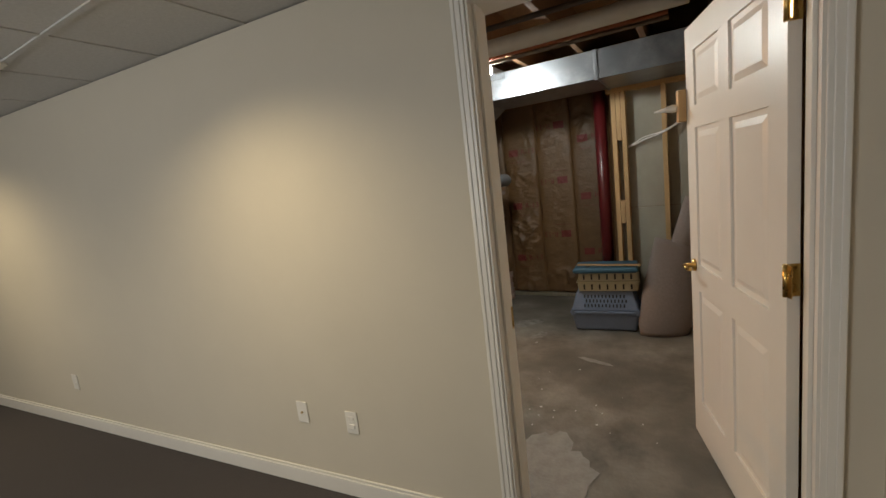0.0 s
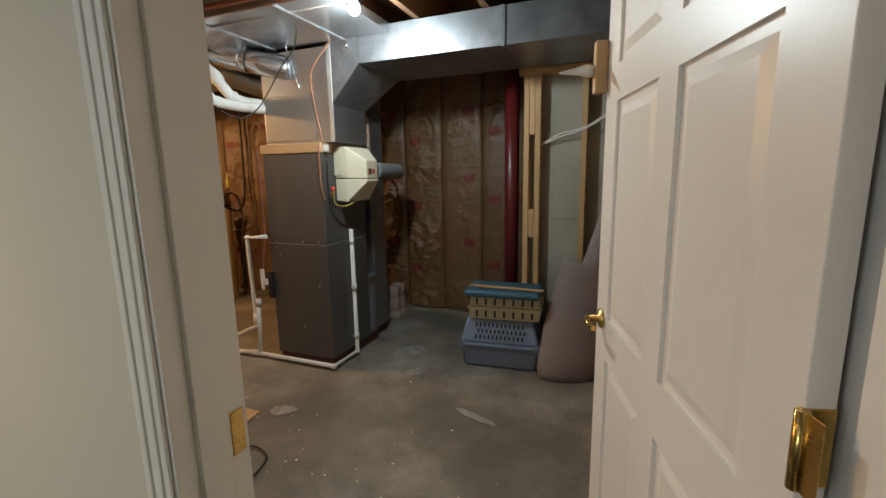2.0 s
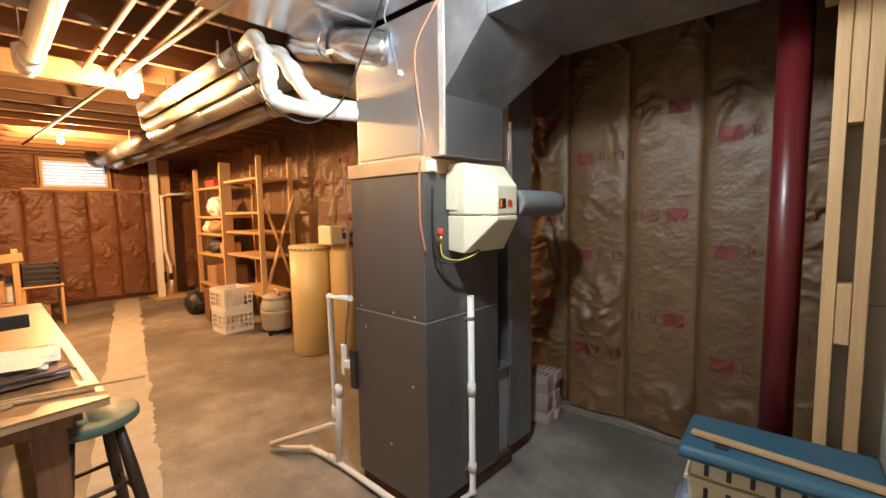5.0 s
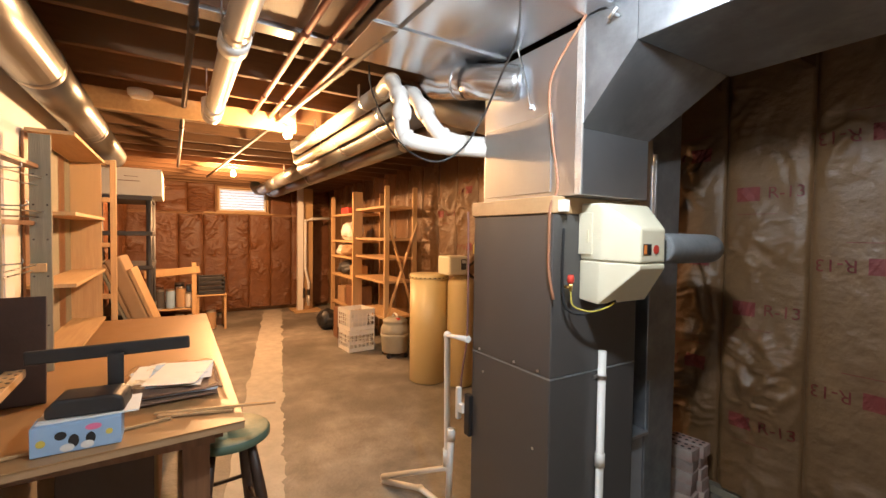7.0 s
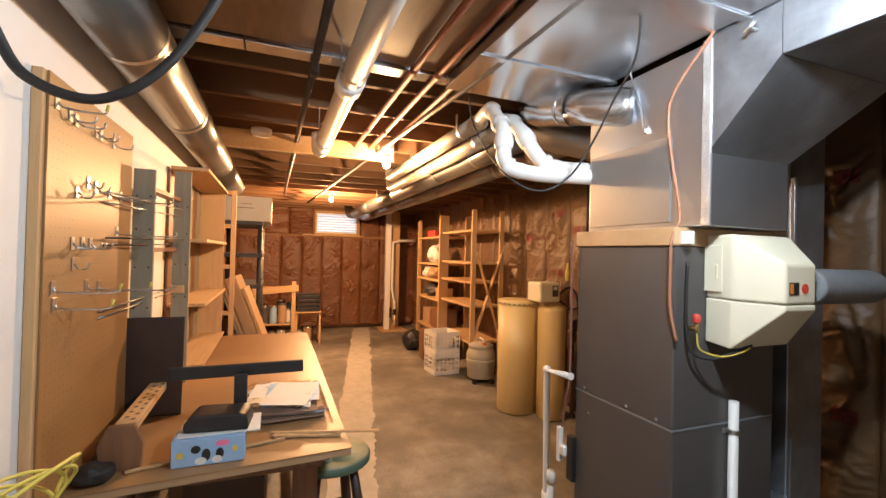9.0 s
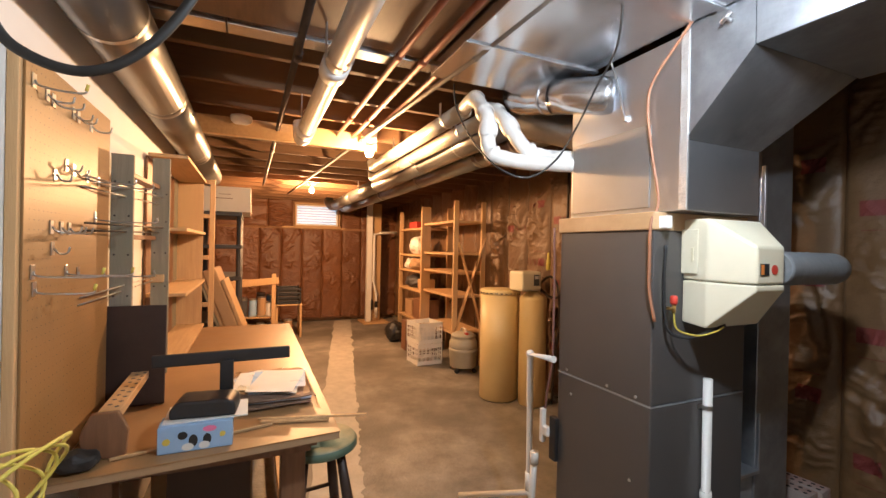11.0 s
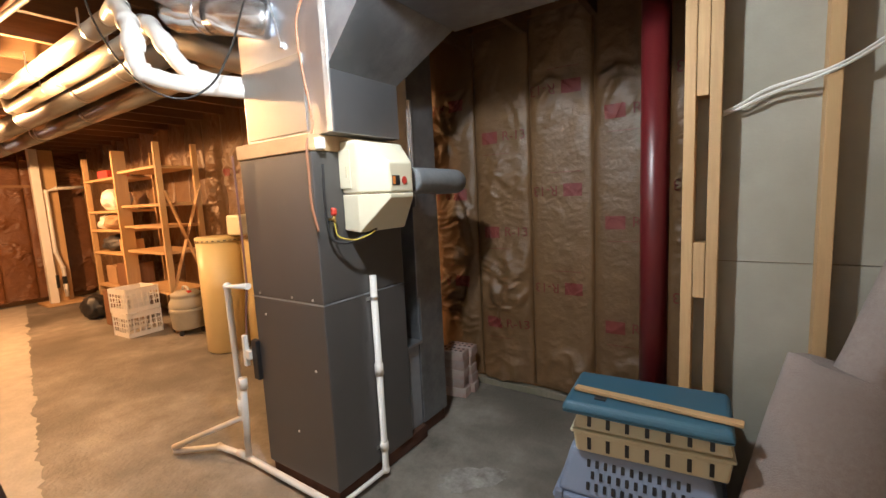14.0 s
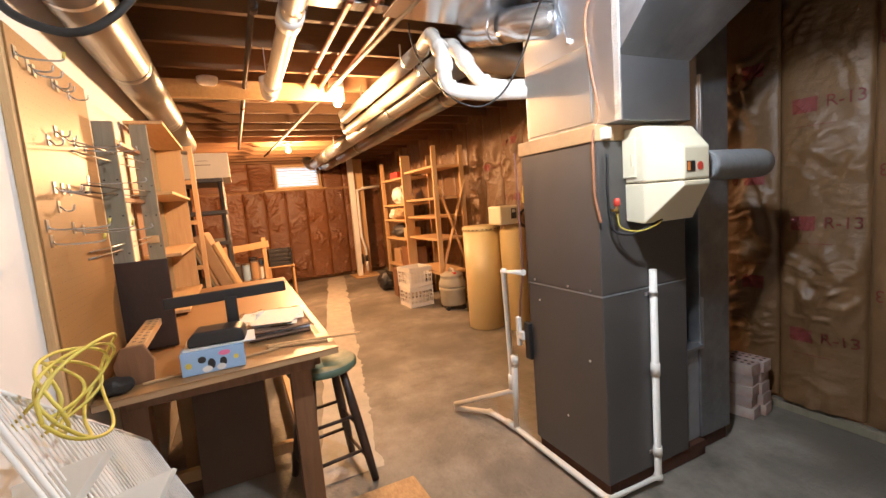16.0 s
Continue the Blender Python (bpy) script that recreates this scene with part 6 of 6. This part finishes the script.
def lump(c, r, sq, seed, material, name, label, category, group=""):
    bm = B()
    bmesh.ops.create_icosphere(bm, subdivisions=4, radius=1)
    for v in bm.verts:
        d = 1 + 0.22 * noise.noise(v.co * 2.1 + Vector((seed, 0, 0))) + 0.10 * noise.noise(v.co * 5 + Vector((0, seed, 0)))
        v.co = Vector((c[0] + v.co.x * r[0] * d, c[1] + v.co.y * r[1] * d, max(c[2] + r[2] * 0.9 + v.co.z * r[2] * d, c[2] + 0.001)))
    for f in bm.faces:
        f.smooth = True
    return single(name, bm, material, c, label, category, group)


lump((-6.75, 4.98, 1.37), (0.18, 0.16, 0.15), 1, 1.0, WHITEPLASTIC, "plastic_bag", "stuffed white plastic bag on the rack", "bag", "bags on the rack")
lump((-6.62, 4.92, 1.13), (0.15, 0.14, 0.10), 1, 4.0, CARD, "cloth_bundle", "brown cloth bundle on the rack", "bundle", "bags on the rack")
lump((-7.0, 4.98, 1.13), (0.16, 0.14, 0.10), 1, 6.0, WHITEPLASTIC, "plastic_bag", "stuffed white plastic bag on the rack", "bag", "bags on the rack")
lump((-6.9, 4.98, 0.84), (0.20, 0.15, 0.11), 1, 8.0, SHELFGREY, "dark_bag", "dark cloth bag on the rack", "bag", "bags on the rack")
lump((-6.95, 4.66, 0.0), (0.17, 0.15, 0.16), 1, 9.0, BLACK, "rubbish_bag", "black plastic bag on the slab", "bag")
for x, y, z, a, b, h, m, lb in ((-6.8, 5.0, 1.771, 0.16, 0.12, 0.10, RED, "red and white carton on the rack"), (-6.45, 4.98, 0.841, 0.10, 0.10, 0.16, OSB, "tan carton on the rack"),
                                (-6.5, 5.0, 0.401, 0.18, 0.14, 0.30, BROWNWOOD, "dark brown carton on the rack"), (-6.98, 5.02, 0.401, 0.16, 0.13, 0.24, CARD, "brown cardboard carton on the rack"),
                                (-6.35, 4.72, 0.0, 0.09, 0.12, 0.42, BROWNWOOD, "dark brown box on the slab")):
    bm = B()
    bx(bm, x - a, x + a, y - b, y + b, z + 0.001, z + h, 0.004)
    bx(bm, x - a, x + a, y - 0.025, y + 0.025, z + h, z + h + 0.0008)
    single("carton", bm, m, (x, y, z), lb, "carton", "cartons on the rack")

# ---- far corner: white post, pipes and drain pad ----
bm = B()
bx(bm, -8.68, -8.58, 4.60, 4.70, 0.03, JOIST_Z, 0.004)
structure("white_post", bm, PVC, "pale painted post at the far corner", "post")
bm = B()
bx(bm, -8.72, -8.68, 4.73, 4.90, 0.031, JOIST_Z, 0.004)
structure("framing_board", bm, PINE, "pale framing board beside the white post", "post")
pipe("standpipe", [[(-8.60, 4.80, 0.10), (-8.60, 4.80, 0.55), (-8.60, 4.74, 0.80), (-8.60, 4.74, 1.70), (-8.60, 4.86, 1.74), (-8.62, 5.2, 1.76)]], 0.025, PVC, (-8.6, 4.8, 0.03), "white plastic standpipe beside the post", couplings=[((-8.60, 4.80, 0.16), (-8.60, 4.80, 0.30))])
bm = B()
bx(bm, -8.625, -8.575, 4.775, 4.825, 0.17, 0.42, 0.008)
bx(bm, -8.625, -8.575, 4.69, 4.73, 0.25, 0.45, 0.008)
single("check_valve", bm, BLACK, (-8.6, 4.78, 0.17), "black rubber check valve on the standpipe", "valve")
bm = B()
bx(bm, -8.95, -8.42, 4.52, 5.02, 0.001, 0.03, 0.004)
single("sump_cover", bm, PINE_X, (-8.7, 4.77, 0), "pale wooden sump cover on the slab", "cover")

# ---- grey shelf, box, leaning panels, cans ----
gs = thing("plastic_shelf_unit", (-6.0, 2.26, 0), "dark grey plastic shelf unit against the insulation", "shelf")
for x in (-6.42, -5.60):
    for y in (2.06, 2.45):
        bm = B()
        ring_sweep(bm, [(x, y, 0), (x, y, 1.80)], [0.026, 0.026], 14)
        part("post", bm, SHELFGREY, gs)
for z in (0.12, 0.60, 1.08, 1.42, 1.77):
    bm = B()
    bx(bm, -6.46, -5.56, 2.03, 2.48, z, z + 0.045, 0.008)
    part("shelf", bm, SHELFGREY, gs)
wb = thing("white_box", (-5.95, 2.3, 1.816), "long white cardboard box on the grey shelf", "box")
bm = B()
bx(bm, -6.45, -5.58, 2.06, 2.56, 1.816, 2.085, 0.006)
part("carton", bm, WHITECARD, wb)
bm = B()
bx(bm, -5.579, -5.5785, 2.20, 2.38, 1.955, 1.962)
bx(bm, -5.579, -5.5785, 2.25, 2.36, 2.00, 2.005)
part("print_bars", bm, TWIG, wb)
for y, w, h, x0, m, label in ((2.545, 0.022, 1.27, -0.42, GREYWOOD, "thin grey-tan plywood sheet leaning on the wall"), (2.573, 0.026, 1.25, -0.40, CARD, "thin tan plywood sheet leaning on the wall"),
                              (2.604, 0.115, 1.29, -0.46, CARD, "flat tan cardboard pack leaning on the plywood sheets"), (2.733, 0.030, 1.20, -0.40, PINE, "pale pine board leaning on the cardboard pack")):
    bm = B()
    bx(bm, x0, 0.0, 0.0, w, 0.0, h, 0.004 if w < 0.1 else 0.018, pose(-4.98, y, 0.002, 20.5, 0, -3))
    single("leaning_sheet", bm, m, (-5.1, y, 0), label, "sheet", "leaning sheets")
cs = thing("can_shelf", (-7.9, 2.7, 0), "low pine bench shelf with a board front", "bench")
bm = B()
bx(bm, -8.2, -7.6, 2.32, 2.95, 0.88, 0.90, 0.003)
part("top", bm, PINE_X, cs)
bm = B()
beam(bm, (-7.59, 2.30, 0.86), (-7.59, 2.97, 0.92), 0.02, 0.10, 0.003)
part("front_board", bm, PINE, cs)
for y in (2.36, 2.90):
    bm = B()
    bx(bm, -7.64, -7.60, y - 0.03, y + 0.03, 0.0, 1.02 if y > 2.5 else 0.88, 0.003)
    part("leg", bm, PINE, cs)
bm = B()
bx(bm, -8.2, -7.65, 2.38, 2.90, 0.33, 0.35, 0.003)
part("lower_shelf", bm, PINE_X, cs)
rnd = random.Random(21)
CANS = [PAPER, RED, TOYBLUE, CARD, WHITEPLASTIC, SHELFGREY, PAPER, GREENCORD, PAPERBLUE, CARD]
for row, (z0, x, count) in enumerate(((0.0, -7.56, 4), (0.351, -7.72, 4), (0.0, -7.74, 6), (0.351, -7.88, 4))):
    for k in range(count):
        y = 2.46 + k * 0.135 + rnd.uniform(-0.015, 0.015)
        r, h = rnd.uniform(0.050, 0.066), rnd.uniform(0.22, 0.36) if z0 else rnd.uniform(0.16, 0.30)
        t = thing("paint_can", (x, y, z0), rnd.choice(("dented metal paint can with a paper label", "small labelled paint can", "tall labelled bottle of finish")), "paint can", "paint cans")
        bm = B()
        lathe(bm, (x, y, z0 + 0.001), [(r, 0), (r * 1.03, 0.004), (r, 0.010), (r, h - 0.012), (r * 1.04, h - 0.006), (r * 1.02, h), (r * 0.85, h - 0.004), (0.001, h - 0.004)], 20)
        part("tin", bm, STEEL, t)
        bm = B()
        ring_sweep(bm, [(x, y, z0 + 0.02), (x, y, z0 + h - 0.025)], [r * 1.012, r * 1.012], 20, False)
        part("label_band", bm, CANS[(row * 3 + k * 7 + 2) % 10], t)
stand = thing("low_stand", (-7.85, 3.13, 0), "low pine stand over paint cans", "stand")
bm = B()
bx(bm, -8.05, -7.62, 2.93, 3.33, 0.515, 0.535, 0.003)
part("top", bm, PINE_X, stand)
for x in (-8.02, -7.66):
    for y in (2.95, 3.31):
        bm = B()
        bx(bm, x - 0.016, x + 0.016, y - 0.016, y + 0.016, 0.0, 0.514, 0.003)
        part("leg", bm, PINE, stand)
bc = thing("black_crate", (-7.84, 3.13, 0.536), "black open plastic crate on a low stand", "crate")
for s in range(2):
    for z in (0.556, 0.622, 0.688, 0.754):
        bm = B()
        bx(bm, -8.04, -7.64, 2.955 + 0.34 * s, 2.965 + 0.34 * s, z, z + 0.040, 0.003)
        part("slat", bm, BLACK, bc)
        bm = B()
        bx(bm, -8.05 + 0.41 * s, -8.04 + 0.41 * s, 2.955, 3.305, z, z + 0.040, 0.003)
        part("slat", bm, BLACK, bc)
for x in (-8.045, -7.84, -7.635):
    for y in (2.96, 3.30):
        bm = B()
        bx(bm, x - 0.012, x + 0.012, y - 0.008, y + 0.008, 0.55, 0.80, 0.003)
        part("upright", bm, BLACK, bc)
bm = B()
bx(bm, -8.05, -7.63, 2.955, 3.305, 0.537, 0.553, 0.003)
part("bottom", bm, BLACK, bc)

# ---- finished-room fittings ----


def wall_plate(lx, z, label, kind_):
    t = thing("wall_plate", (0, 0, 0), label, "outlet", "wall plates", local=True)
    t.matrix_basis = WT @ pose(lx, -0.0505, z)
    bm = B()
    bx(bm, -0.035, 0.035, -0.006, 0.0, -0.057, 0.057, 0.003)
    part("plate", bm, TRIM, t)
    for dz in ((-0.02, 0.02) if kind_ else (0.0,)):
        bm = B()
        if kind_:
            bx(bm, -0.016, 0.016, -0.009, -0.0062, dz - 0.013, dz + 0.013, 0.003)
        else:
            cyl(bm, (0, -0.0062, 0), (0, -0.014, 0), 0.005, 12)
        part("socket" if kind_ else "jack", bm, TRIM if kind_ else BRASS, t)


wall_plate(-0.775, 0.40, "off-white duplex outlet plate", True)
wall_plate(-1.083, 0.415, "off-white cable jack plate", False)
wall_plate(-3.3, 0.355, "off-white duplex outlet plate", True)
vent2 = thing("ceiling_vent", (-2.75, 1.05, 2.252), "white slatted ceiling air vent", "vent")
bm = B()
for x0, x1, y0, y1 in ((-3.05, -2.45, 0.90, 0.93), (-3.05, -2.45, 1.27, 1.30), (-3.05, -3.02, 0.93, 1.27), (-2.48, -2.45, 0.93, 1.27)):
    bx(bm, x0, x1, y0, y1, 2.250, 2.2605, 0.002)
part("frame", bm, TRIM, vent2)
for k in range(9):
    bm = B()
    bx(bm, -3.02, -2.48, -0.014, 0.014, -0.0012, 0.0012, 0, pose(0, 0.95 + k * 0.038, 2.253, 35, 0, 0))
    part("slat", bm, TRIM, vent2)
for x, y in ((-1.35, 1.08), (-4.1, 0.85)):
    t = thing("downlight", (x, y, 2.242), "round recessed ceiling downlight, lit", "downlight", "recessed downlights")
    bm = B()
    ring_sweep(bm, [(x, y, 2.259), (x, y, 2.250), (x, y, 2.252)], [0.095, 0.092, 0.070], 28, False)
    part("trim_ring", bm, TRIM, t)
    bm = B()
    lathe(bm, (x, y, 2.2525), [(0.06, 0), (0.062, 0.002), (0.05, 0.006)], 24)
    part("lens", bm, BULBGLOW, t, "lit lens")
